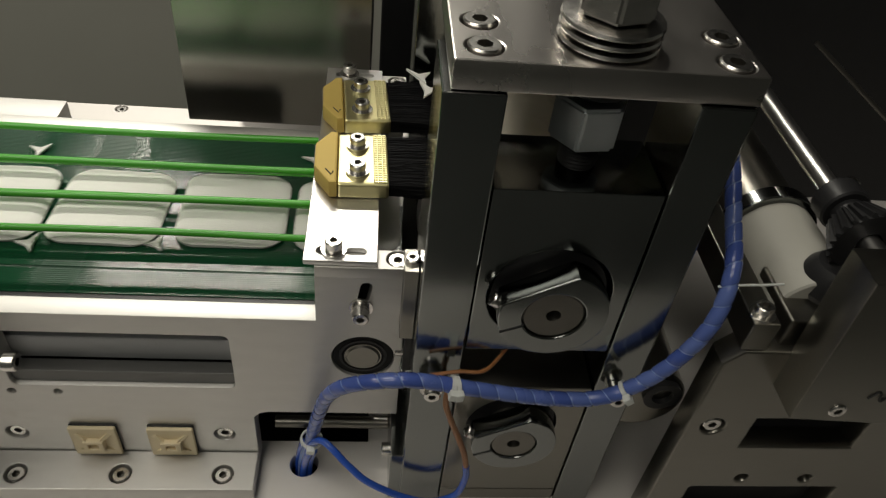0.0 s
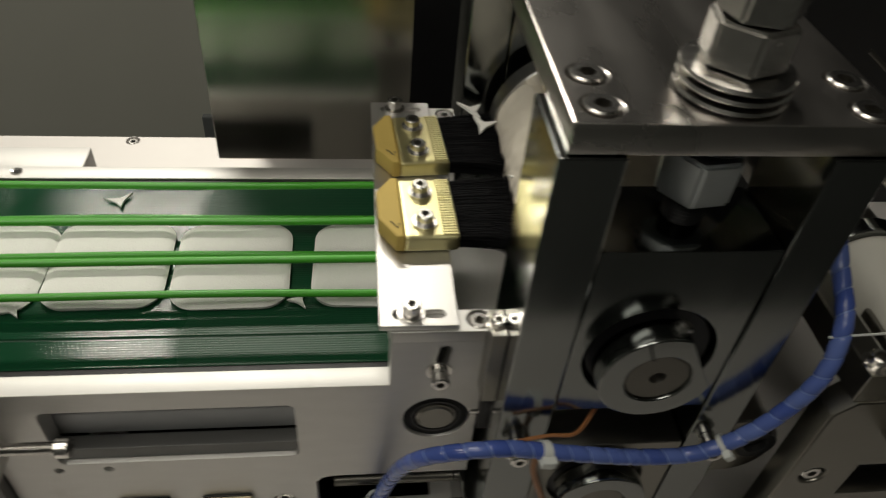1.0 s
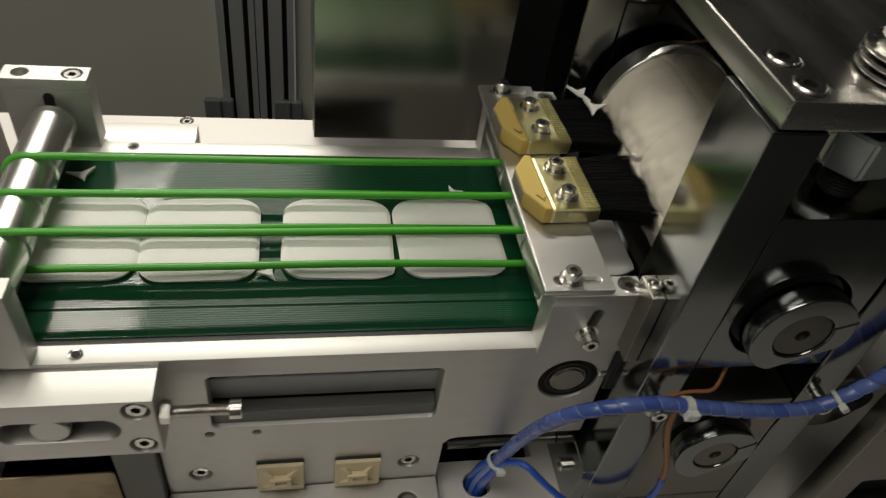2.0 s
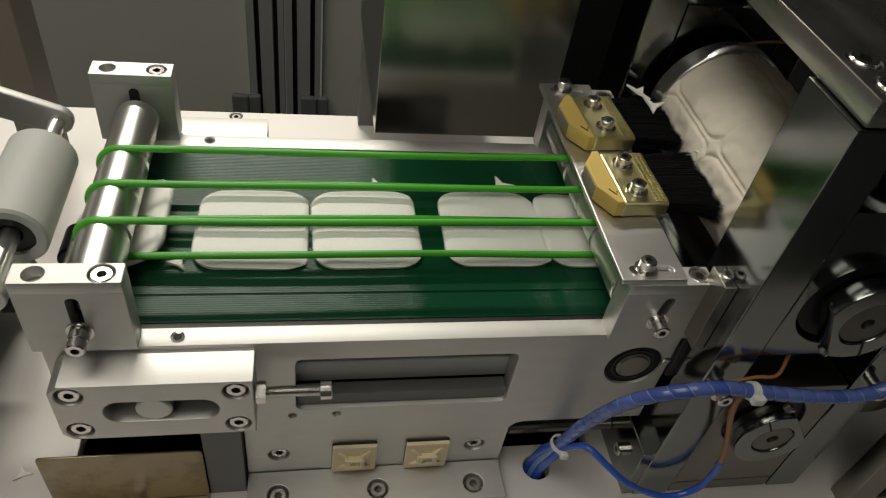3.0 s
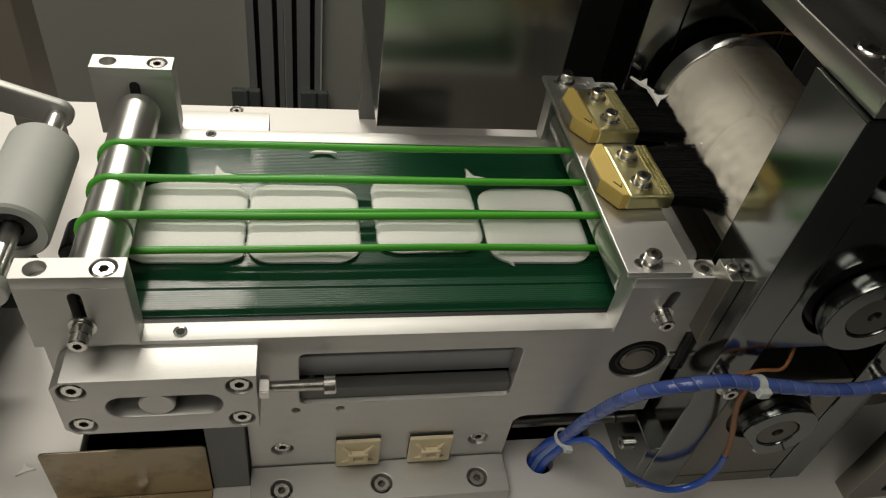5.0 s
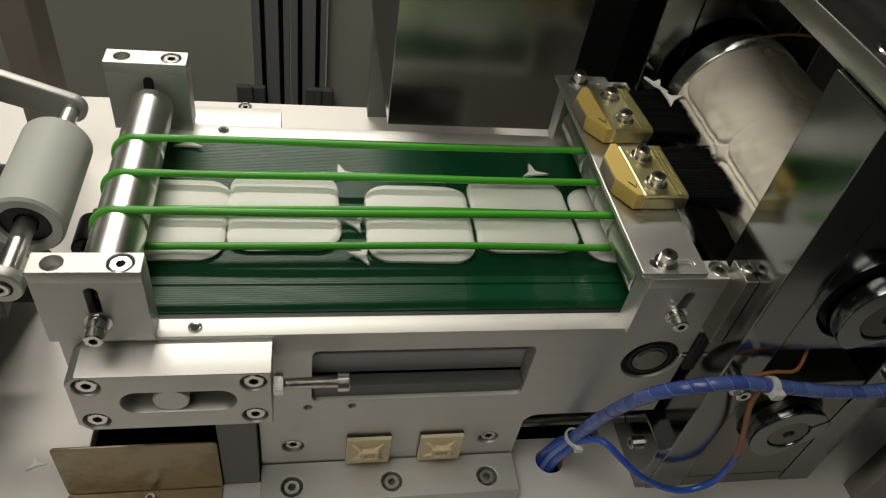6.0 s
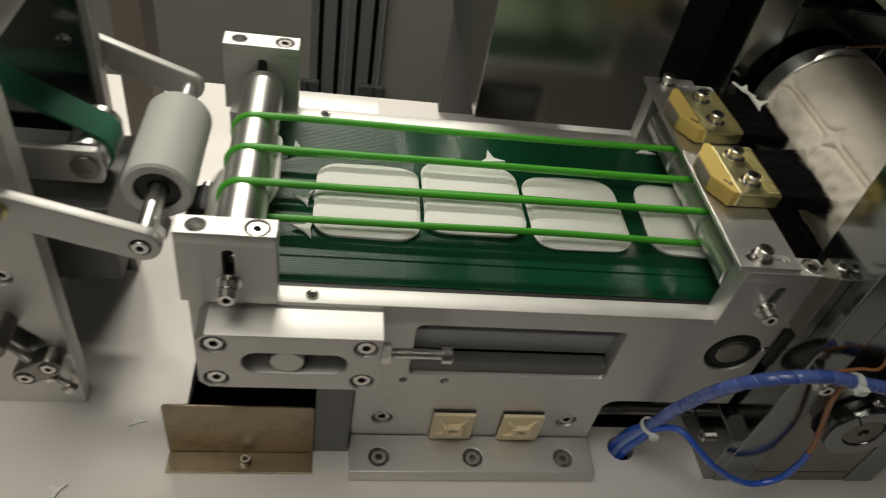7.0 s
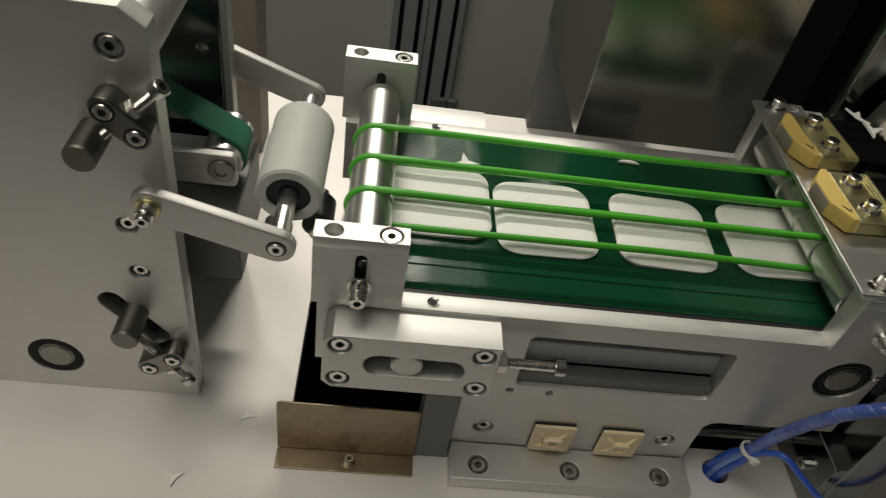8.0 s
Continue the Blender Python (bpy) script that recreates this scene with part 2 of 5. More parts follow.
def rrect(x0, y0, x1, y1, r=0.003, n=5):
    pts = []
    for cx, cy, a0 in ((x1 - r, y1 - r, 0), (x0 + r, y1 - r, 90), (x0 + r, y0 + r, 180), (x1 - r, y0 + r, 270)):
        for i in range(n + 1):
            a = radians(a0 + 90 * i / n)
            pts.append((cx + r * math.cos(a), cy + r * math.sin(a)))
    return pts


def circ(x, y, r, n=24, turn0=0.0):
    return [(x + r * math.cos(2 * math.pi * i / n + turn0), y + r * math.sin(2 * math.pi * i / n + turn0)) for i in range(n)]


def pill(x0, y0, x1, y1, r, n=10):
    a = math.atan2(y1 - y0, x1 - x0)
    pts = [(x1 + r * math.cos(a - math.pi / 2 + math.pi * i / n), y1 + r * math.sin(a - math.pi / 2 + math.pi * i / n)) for i in range(n + 1)]
    return pts + [(x0 + r * math.cos(a + math.pi / 2 + math.pi * i / n), y0 + r * math.sin(a + math.pi / 2 + math.pi * i / n)) for i in range(n + 1)]


AXES = {"xz": Matrix(((1, 0, 0, 0), (0, 0, -1, 0), (0, 1, 0, 0), (0, 0, 0, 1))),
        "xy": Matrix.Identity(4),
        "yz": Matrix(((0, 0, 1, 0), (1, 0, 0, 0), (0, 1, 0, 0), (0, 0, 0, 1)))}


def plate(loops, plane, a, b, bevel=0.0005):
    """A plate with holes: closed outlines in a plane, from a to b across it."""
    cu = bpy.data.curves.new("outline", "CURVE")
    cu.dimensions, cu.fill_mode, cu.extrude, cu.bevel_depth, cu.bevel_resolution, cu.offset = "2D", "BOTH", abs(b - a) / 2 - bevel, bevel, 1, -bevel
    for pts in loops:
        sp = cu.splines.new("POLY")
        sp.points.add(len(pts) - 1)
        for q, (u, v) in zip(sp.points, pts):
            q.co = (u, v, 0, 1)
        sp.use_cyclic_u = True
    ob = bpy.data.objects.new("outline", cu)
    mesh = bpy.data.meshes.new_from_object(ob)
    bpy.data.objects.remove(ob)
    bpy.data.curves.remove(cu)
    mid = (a + b) / 2
    shift = {"xz": (0, mid, 0), "xy": (0, 0, mid), "yz": (mid, 0, 0)}[plane]
    mesh.transform(Matrix.Translation(shift) @ AXES[plane])
    bm = bmesh.new()
    bm.from_mesh(mesh)
    bpy.data.meshes.remove(mesh)
    bmesh.ops.remove_doubles(bm, verts=bm.verts[:], dist=1e-6)
    bmesh.ops.recalc_face_normals(bm, faces=bm.faces[:])
    smooth(bm, 25)
    axis = {"xz": 1, "xy": 2, "yz": 0}[plane]
    for f in bm.faces:
        if abs(f.normal[axis]) > 0.999:
            f.smooth = False
    return bm


def spline(points, n=8):
    """A smooth line through points."""
    p = [Vector(q) for q in points]
    p = [2 * p[0] - p[1]] + p + [2 * p[-1] - p[-2]]
    out = []
    for i in range(1, len(p) - 2):
        for k in range(n):
            t = k / n
            out.append(0.5 * (2 * p[i] + (p[i + 1] - p[i - 1]) * t + (2 * p[i - 1] - 5 * p[i] + 4 * p[i + 1] - p[i + 2]) * t * t
                              + (3 * p[i] - p[i - 1] - 3 * p[i + 1] + p[i + 2]) * t ** 3))
    return out + [p[-2]]


def tube(points, r, n=12, closed=False, bm=None, squash=None):
    one = bmesh.new()
    pts = [Vector(q) for q in points]
    rings, normal = [], None
    for i, p in enumerate(pts):
        a, b = (pts[i - 1], pts[(i + 1) % len(pts)]) if closed else (pts[max(i - 1, 0)], pts[min(i + 1, len(pts) - 1)])
        d = (b - a).normalized()
        if normal is None:
            normal = d.orthogonal().normalized()
            if squash:
                normal = Vector((0, 1, 0))
        normal = (normal - d * normal.dot(d)).normalized()
        side = d.cross(normal)
        ru, rv = squash or (r, r)
        rings.append([one.verts.new(p + normal * ru * math.cos(2 * math.pi * k / n) + side * rv * math.sin(2 * math.pi * k / n)) for k in range(n)])
    for a, b in list(zip(rings, rings[1:])) + ([(rings[-1], rings[0])] if closed else []):
        for k in range(n):
            one.faces.new((a[k], a[(k + 1) % n], b[(k + 1) % n], b[k]))
    if not closed:
        one.faces.new(rings[0])
        one.faces.new(rings[-1])
    bmesh.ops.recalc_face_normals(one, faces=one.faces[:])
    return join(bm, smooth(one, 50))


def to_mesh(bm, name, mat):
    mesh = bpy.data.meshes.new(name)
    bm.to_mesh(mesh)
    bm.free()
    mesh.materials.append(M[mat])
    return mesh


def screw_mesh(r=0.005, h=0.006):
    """A socket head: knurled rim, hexagon recess. It lies along z with its foot at 0."""
    bm = turn([(r * 0.55, 0), (r, 0.0), (r, h - 0.0006), (r - 0.0006, h), (r * 0.58, h)], 24, "z")
    bm.faces.ensure_lookup_table()
    top = [f for f in bm.faces if len(f.verts) == 24 and f.calc_center_median().z > h * 0.8]
    bmesh.ops.delete(bm, geom=top, context="FACES")
    hexa = [bm.verts.new((r * 0.5 * math.cos(radians(60 * i)), r * 0.5 * math.sin(radians(60 * i)), h)) for i in range(6)]
    low = [bm.verts.new((v.co.x, v.co.y, h * 0.45)) for v in hexa]
    rim = sorted([v for v in bm.verts if abs(v.co.z - h) < 1e-6 and abs(v.co.xy.length - r * 0.58) < 1e-5], key=lambda v: math.atan2(v.co.y, v.co.x) % (2 * math.pi))
    for i in range(6):
        a, b = hexa[i], hexa[(i + 1) % 6]
        seg = [rim[(4 * i + k) % 24] for k in range(5)]
        bm.faces.new([a, *seg, b])
        bm.faces.new((a, b, low[(i + 1) % 6], low[i]))
    bm.faces.new(low)
    bmesh.ops.recalc_face_normals(bm, faces=bm.faces[:])
    # socket faces take a darker steel: shade of the recess in its colour
    for f in bm.faces:
        if all(v in low or v in hexa for v in f.verts):
            f.material_index, f.smooth = 1, False
    mesh = to_mesh(bm, "screw", "screw")
    mesh.materials.append(M["shaft"])
    return mesh


SCREW = {"m6": screw_mesh(0.005, 0.006), "m5": screw_mesh(0.0043, 0.005), "m4": screw_mesh(0.0035, 0.004), "m8": screw_mesh(0.0065, 0.008)}
FACING = {"front": (90, 0, 0), "top": (0, 0, 0), "back": (-90, 0, 0), "left": (0, -90, 0), "right": (0, 90, 0)}


def screw(parent, size, x, y, z, facing, spin=0.0, name="screw", label=""):
    """A socket screw whose foot stands at the place given."""
    return part(name, SCREW[size], "screw", parent, label, pose(x, y, z, *FACING[facing]) @ pose(0, 0, 0, 0, 0, spin))


WASHER = to_mesh(turn([(0.0033, 0), (0.0062, 0), (0.0062, 0.0012), (0.0033, 0.0012)], 24, "z", closed=True), "washer", "screw")


def nut_mesh(flat, h, hole):
    bm = bmesh.new()
    ring = lambda r, z, n: [bm.verts.new((r * math.cos(2 * math.pi * (i + 0.0) / n), r * math.sin(2 * math.pi * i / n), z)) for i in range(n)]
    r = flat / 2 / math.cos(radians(30))
    a, b = ring(r, 0, 6), ring(r, h, 6)
    bm.faces.new(a)
    bm.faces.new(b)
    for i in range(6):
        bm.faces.new((a[i], a[(i + 1) % 6], b[(i + 1) % 6], b[i]))
    bmesh.ops.bevel(bm, geom=bm.edges[:], offset=flat * 0.05, segments=2, affect="EDGES")
    bmesh.ops.recalc_face_normals(bm, faces=bm.faces[:])
    return bm


def thread(r, a0, a1, pitch, axis, at, n=20, bm=None):
    prof, a = [(r * 0.85, a0)], a0
    while a < a1 - pitch:
        prof += [(r * 0.87, a), (r, a + pitch * 0.5)]
        a += pitch
    return turn(prof + [(r * 0.85, a1)], n, axis, at, bm)

# ---- room ----
FLOOR_Z, CEIL_Z, RX0, RX1, RY0, RY1 = -0.9, 2.45, -2.6, 2.4, -2.8, 3.2
lone("floor", box(RX0, RY0, FLOOR_Z - 0.1, RX1, RY1, FLOOR_Z, 0), "wall", "dark grey workshop floor under the machine", "floor", kind="structure")
lone("ceiling", box(RX0, RY0, CEIL_Z, RX1, RY1, CEIL_Z + 0.1, 0), "ceil", "plain white workshop ceiling above the machine", "ceiling", kind="structure")
lone("wall_north", box(RX0, RY1, FLOOR_Z, RX1, RY1 + 0.1, CEIL_Z, 0), "wall", "plain grey workshop wall behind the cabinet", "wall", kind="structure")
lone("wall_south", box(RX0, RY0 - 0.1, FLOOR_Z, RX1, RY0, CEIL_Z, 0), "wall", "plain grey workshop wall", "wall", kind="structure")
lone("wall_east", box(RX1, RY0, FLOOR_Z, RX1 + 0.1, RY1, CEIL_Z, 0), "wall", "plain grey workshop wall", "wall", kind="structure")
lone("wall_west", box(RX0 - 0.1, RY0, FLOOR_Z, RX0, RY1, CEIL_Z, 0), "wall", "plain grey workshop wall", "wall", kind="structure")

# ---- machine table ----
BASE = thing("machine_table", "brushed steel machine table top with a rectangular cut-out", "machine table", (0, 0, 0), kind="structure")
part("table_top", plate([rrect(-1.1, -0.22, 1.0, 0.402, 0.004), [(-0.312, -0.011), (-0.2075, -0.011), (-0.2075, 0.010), (0.02, 0.010), (0.02, 0.155), (-0.312, 0.155)], circ(-0.0205, -0.007, 0.0090), circ(-0.2401, 0.3955, 0.0064, 24)], "xy", -0.012, 0.0, 0.0005), "base", BASE)
# black disc under the head stands for shade in the counterbore
part("seat_shade", rod(0.0062, -0.0115, -0.0072, "z", (-0.2401, 0.3955, 0), 0.0001), "black", BASE)
screw(BASE, "m6", -0.2401, 0.3955, -0.0068, "top", 20)
# near-black hull, so the cut-out looks down into painted shade
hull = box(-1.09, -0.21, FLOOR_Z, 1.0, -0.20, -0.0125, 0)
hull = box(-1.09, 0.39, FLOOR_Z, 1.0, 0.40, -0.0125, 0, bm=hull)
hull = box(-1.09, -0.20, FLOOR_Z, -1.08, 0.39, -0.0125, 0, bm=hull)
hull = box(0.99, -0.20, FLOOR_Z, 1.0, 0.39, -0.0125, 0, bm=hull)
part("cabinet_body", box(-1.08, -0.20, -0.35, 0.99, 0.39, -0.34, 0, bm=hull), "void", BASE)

# ---- grey cabinet behind ----
CAB = thing("cabinet_wall", "grey painted sheet cabinet behind the machine with aluminium profiles", "cabinet", (0, 1.0, FLOOR_Z), kind="structure")
CY, CZ0, CZ1 = 1.0, FLOOR_Z, 0.45
part("door_panel", box(PR_R + 0.002, CY, CZ0, 0.62, CY + 0.02, CZ1, 0.001), "paint", CAB, "grey painted door panel")
part("door_panel", box(-1.6, CY, CZ0, PR_L - 0.002, CY + 0.02, CZ1, 0.001), "paint", CAB, "grey painted door panel")
lone("brown_post", box(-0.403, 0.29, 0.0, -0.3790, 0.33, 0.32, 0.001), "brown", "brownish grey upright post standing on the table", "post")
w = (PR_R - PR_L) / 4
for k in range(2):
    x0 = PR_L + 2 * w * k
    u = [0, 0.20, 0.20, 0.34, 0.34, 0.70, 0.70, 0.84, 0.84, 1.0]
    d = [0, 0, 0.014, 0.014, 0, 0, 0.014, 0.014, 0, 0]
    outline = [(x0 + 2 * w * a * 0.97, CY - 0.022 + b) for a, b in zip(u, d)] + [(x0 + 2 * w * 0.97, CY + 0.02), (x0, CY + 0.02)]
    part("aluminium_profile", plate([outline], "xy", CZ0, CZ1, 0.0006), "profile", CAB, "slotted grey aluminium profile")
    s = (0.20, 0.70)
    for a in s:
        part("slot_strip", box(x0 + 2 * w * a, CY - 0.0095, CZ0, x0 + 2 * w * (a + 0.13), CY - 0.0075, CZ1, 0), "seal", CAB, "black strip along the floor of the profile groove")
for hx in (PR_L - 0.008, PR_R - 0.012):
    hz = HINGE_Z
    hg = part("hinge", box(hx - 0.026, CY - 0.036, hz - 0.03, hx - 0.001, CY - 0.023, hz + 0.03, 0.003), "hinge", CAB, "dark grey plastic hinge")
    part("hinge_leaf", box(hx + 0.001, CY - 0.036, hz - 0.03, hx + 0.026, CY - 0.023, hz + 0.03, 0.003), "hinge", hg)
    part("hinge_pin", rod(0.005, hz - 0.032, hz + 0.032, "z", (hx, CY - 0.036, 0)), "hinge", hg)

# black sheet added for the dark gap to the side of it
lone("gap_backdrop", box(0.02, 0.62, FLOOR_Z, 1.3, 0.66, 0.5, 0.003), "black", "black sheet for the dark gap behind the press stand", "cabinet", kind="structure")

# ---- stainless cover ----
COV = thing("stainless_cover", "stainless steel sheet cover behind the conveyor", "machine cover", (-0.055, 0.212, 0.113))
part("front_sheet", box(-0.121, 0.212, 0.113, 0.012, 0.2135, 0.31, 0.0004), "stainless", COV)
part("side_sheet", box(-0.121, 0.2137, 0.113, -0.1195, 0.40, 0.31, 0.0004), "stainless", COV)
part("side_sheet", box(0.0105, 0.2137, 0.113, 0.012, 0.40, 0.31, 0.0004), "stainless", COV)
part("rear_foot", box(-0.119, 0.385, 0.0, 0.0103, 0.40, 0.31, 0.0004), "inner", COV)

# ---- conveyor frame ----
YF, YB, ZT = -0.0055, 0.170, 0.137
CON = thing("conveyor", "brushed aluminium conveyor frame bolted to the steel table", "conveyor", (-0.12, 0.08, 0))
outer = [(-0.207, 0.0), (-0.0485, 0.0), (-0.0485, 0.0485), (-0.0450, 0.0530), (-0.040, 0.0545), (0.0360, 0.0545), (0.0360, ZT), (-0.296, ZT), (-0.296, 0.088), (-0.207, 0.088)]
CB = 0.0065
front_holes = [rrect(-0.1775, 0.0775, -0.0565, 0.1225, 0.004), circ(0.0148, 0.1075, 0.0172, 36), circ(-0.188, 0.0305, CB), circ(-0.0675, 0.0305, CB),
               circ(-0.1795, 0.0715, 0.0024, 12), circ(-0.1548, 0.0715, 0.0024, 12)]
part("side_plate", plate([outer, *front_holes], "xz", YF, 0.006), "alu_matt", CON)
rear_outer = [(x, z) for x, z in outer]
part("side_plate", plate([rear_outer, rrect(-0.1775, 0.078, -0.057, 0.121, 0.004)], "xz", 0.158, YB), "alu_matt", CON)
for x in (-0.188, -0.0675):
    screw(CON, "m6", x, 0.0018, 0.0305, "front", 20 * x)
    # counterbore shade, put in as a black disc behind the head
    part("seat_shade", rod(0.0058, 0.0020, 0.0058, "y", (x, 0, 0.0305), 0.0001), "black", CON)
for x in (-0.1795, -0.1548):
    # near-black plug stands for the shade in the tapped hole
    part("tapped_hole_shade", rod(0.0022, 0.001, 0.0055, "y", (x, 0, 0.0715), 0.0001), "void", CON)
# rail holes on the top edges
for x, y in ((-0.2345, 0.0), (-0.2335, 0.1645)):
    part("tapped_insert", turn([(0.0022, ZT + 0.0002), (0.0034, ZT + 0.0006), (0.0034, ZT - 0.001), (0.0020, ZT - 0.0008), (0.0020, ZT - 0.004), (0.0022, ZT - 0.004)], 16, "z", (x, y, 0), closed=True), "screw", CON)
    # near-black disc on the rail, in place of the shaded hole
    part("hole_shade", rod(0.0021, ZT + 0.0001, ZT + 0.0003, "z", (x, y, 0), 0.00005, 16), "void", CON)
# foot flange
FT = 0.0118
part("foot_flange", plate([rrect(-0.207, -0.0320, -0.0485, -0.0060, 0.0006, 2), circ(-0.1887, -0.0215, CB), circ(-0.1284, -0.0215, CB), circ(-0.068, -0.0215, CB)], "xy", 0.0003, FT), "alu_matt", CON)
for x in (-0.1887, -0.1284, -0.068):
    screw(CON, "m6", x, -0.0215, 0.005, "top", 300 * x)
# drive shaft end with its seal
part("seal_ring", turn([(0.0105, -0.0040), (0.0168, -0.0040), (0.0168, 0.004), (0.0105, 0.004)], 40, "y", (0.0148, 0, 0.1075), closed=True), "seal", CON, "black rubber shaft seal")
part("lip_ring", turn([(0.0118, -0.0046), (0.0132, -0.0046), (0.0132, -0.0038), (0.0118, -0.0038)], 40, "y", (0.0148, 0, 0.1075), closed=True), "black", CON, "raised lip of the shaft seal")
part("shaft_end", turn([(0.0005, -0.0058), (0.0085, -0.0058), (0.0096, -0.0048), (0.0103, -0.0048), (0.0103, 0.004)], 40, "y", (0.0148, 0, 0.1075)), "steel_matt", CON, "turned steel shaft end")
# inside of the frame
part("inner_bar", box(-0.20, 0.0068, 0.0870, -0.035, 0.050, 0.1040, 0.0006), "profile", CON)
# dark bar added over the opening's lower ledge in place of its shade
part("ledge_shade", box(-0.1770, -0.0028, 0.0777, -0.0570, 0.0058, 0.0868, 0.0005), "inner", CON, "dark grey bar for the shaded lower ledge of the opening")
part("bar_cap", box(-0.20, 0.0068, 0.1041, -0.035, 0.050, 0.1046, 0.0002), "profile", CON)
part("cross_bar", box(-0.20, 0.060, 0.1150, -0.035, 0.1575, 0.1170, 0.0003), "inner", CON)
part("slide_plate", box(-0.262, 0.0065, 0.1310, -0.008, 0.1575, 0.1336, 0.0003), "inner", CON)

# belt round two rollers
BX0, BX1, BR, BZ = -0.272, 0.0105, 0.0145, 0.1215
BELT = thing("conveyor_belt", "glossy dark green woven conveyor belt round two rollers", "conveyor belt", (0, 0, 0))
RUN = BX1 - BX0
LOOP = 2 * RUN + 2 * math.pi * BR
SEGS = 68
SEG = LOOP / SEGS


def belt_pose(s):
    """A place on the belt's outer face, s metres along it from the drum end of the top run."""
    s %= LOOP
    if s < RUN:
        return pose(BX1 - s, 0.0818, BZ + BR)
    s -= RUN
    if s < math.pi * BR:
        a = s / BR
        return pose(BX0 - BR * math.sin(a), 0.0818, BZ + BR * math.cos(a), 0, -math.degrees(a), 0)
    s -= math.pi * BR
    if s < RUN:
        return pose(BX0 + s, 0.0818, BZ - BR, 0, -180, 0)
    a = (s - RUN) / BR
    return pose(BX1 + BR * math.sin(a), 0.0818, BZ - BR * math.cos(a), 0, -180 - math.degrees(a), 0)


BELT_SEGS = []
for k in range(SEGS):
    mesh = bpy.data.meshes.new("belt_segment")
    vs, fs = [], []
    ys = [-0.0716, -0.0537, -0.0528, -0.0519, -0.025, 0.0, 0.025, 0.05, 0.0733]
    n = len(ys)
    for z in (0.0, -0.0016):
        for x in (-SEG / 2, SEG / 2):
            vs += [(x, y, z - (0.0009 if q == 2 and z == 0.0 else 0.0)) for q, y in enumerate(ys)]
    for q in range(n - 1):
        fs += [(q, n + q, n + q + 1, q + 1), (2 * n + q, 2 * n + q + 1, 3 * n + q + 1, 3 * n + q)]
    fs += [(0, 2 * n, 3 * n, n), (n - 1, 2 * n - 1, 4 * n - 1, 3 * n - 1)]
    mesh.from_pydata(vs, [], fs)
    along = mesh.attributes.new("along", "FLOAT_VECTOR", "POINT")
    for q, v in enumerate(vs):
        along.data[q].vector = (k * SEG - v[0], v[1], v[2])
    mesh.materials.append(M["belt"])
    seg_ob = part("belt_segment", mesh, "belt", BELT, "", belt_pose(k * SEG))
    BELT_SEGS.append((seg_ob, k * SEG))
# fixed black strips stand for the shaded gaps between belt and rails
part("belt_gap_strip", box(BX0, 0.0063, 0.1345, BX1, 0.0101, 0.1356, 0), "black", BELT, "black strip in the dark gap beside the belt")
part("belt_gap_strip", box(BX0, 0.1551, 0.1345, BX1, 0.1570, 0.1356, 0), "black", BELT, "black strip in the dark gap beside the belt")

# ---- belt tension blocks ----
def tension_block(mirror):
    yb, yf = (YF, -0.0265) if not mirror else (YB, 0.1945)
    x0, x1, z0, z1, c = -0.2905, -0.1975, 0.0905, 0.1345, 0.005
    t = thing("tension_block", "milled aluminium belt tension block with adjusting screw" if not mirror else "milled aluminium belt tension block on the far side", "tension block", (-0.244, yf, z0), "belt tension blocks")
    out = [(x0 + c, z0), (x1, z0), (x1, z1), (x0 + c, z1), (x0, z1 - c), (x0, z0 + c)]
    hl = [(-0.2815, 0.1265), (-0.2057, 0.1265), (-0.2815, 0.0985), (-0.2060, 0.0985)]
    loops = [out, pill(-0.2605, 0.1125, -0.2225, 0.1125, 0.0082)] + [circ(x, z, CB) for x, z in hl]
    part("block", plate(loops, "xz", min(yf, yb), max(yf, yb), 0.0006), "alu_matt", t)
    if mirror:
        return t
    for x, z in hl:
        screw(t, "m6", x, yf + 0.0068, z, "front", 900 * x + 300 * z)
    # near-black sheet in the slot carries its shade
    part("slot_shade", box(-0.272, yf + 0.012, 0.100, -0.212, yf + 0.014, 0.125, 0), "void", t)
    part("slider", turn([(0.0005, 0), (0.0078, 0), (0.0086, 0.0008), (0.0086, 0.012)], 36, "y", (-0.2455, yf + 0.0008, 0.1125)), "alu_matt", t, "round aluminium slider pin")
    part("spring_thread", thread(0.0025, -0.236, -0.2145, 0.001, "x", (0, yf + 0.006, 0.1165)), "screw", t)
    y, z = -0.0198, 0.1158
    part("lock_nut", nut_mesh(0.0105, 0.0048, 0), "screw", t, "hexagon lock nut", pose(-0.1968, y, z, 0, 90, 0))
    part("adjusting_screw", thread(0.0031, -0.1925, -0.1645, 0.00105, "x", (0, y, z)), "screw", t, "threaded adjusting screw")
    part("screw_head", SCREW["m6"], "screw", t, "knurled socket head", pose(-0.1648, y, z, 0, 90, 0))
    return t


tension_block(False)
tension_block(True)

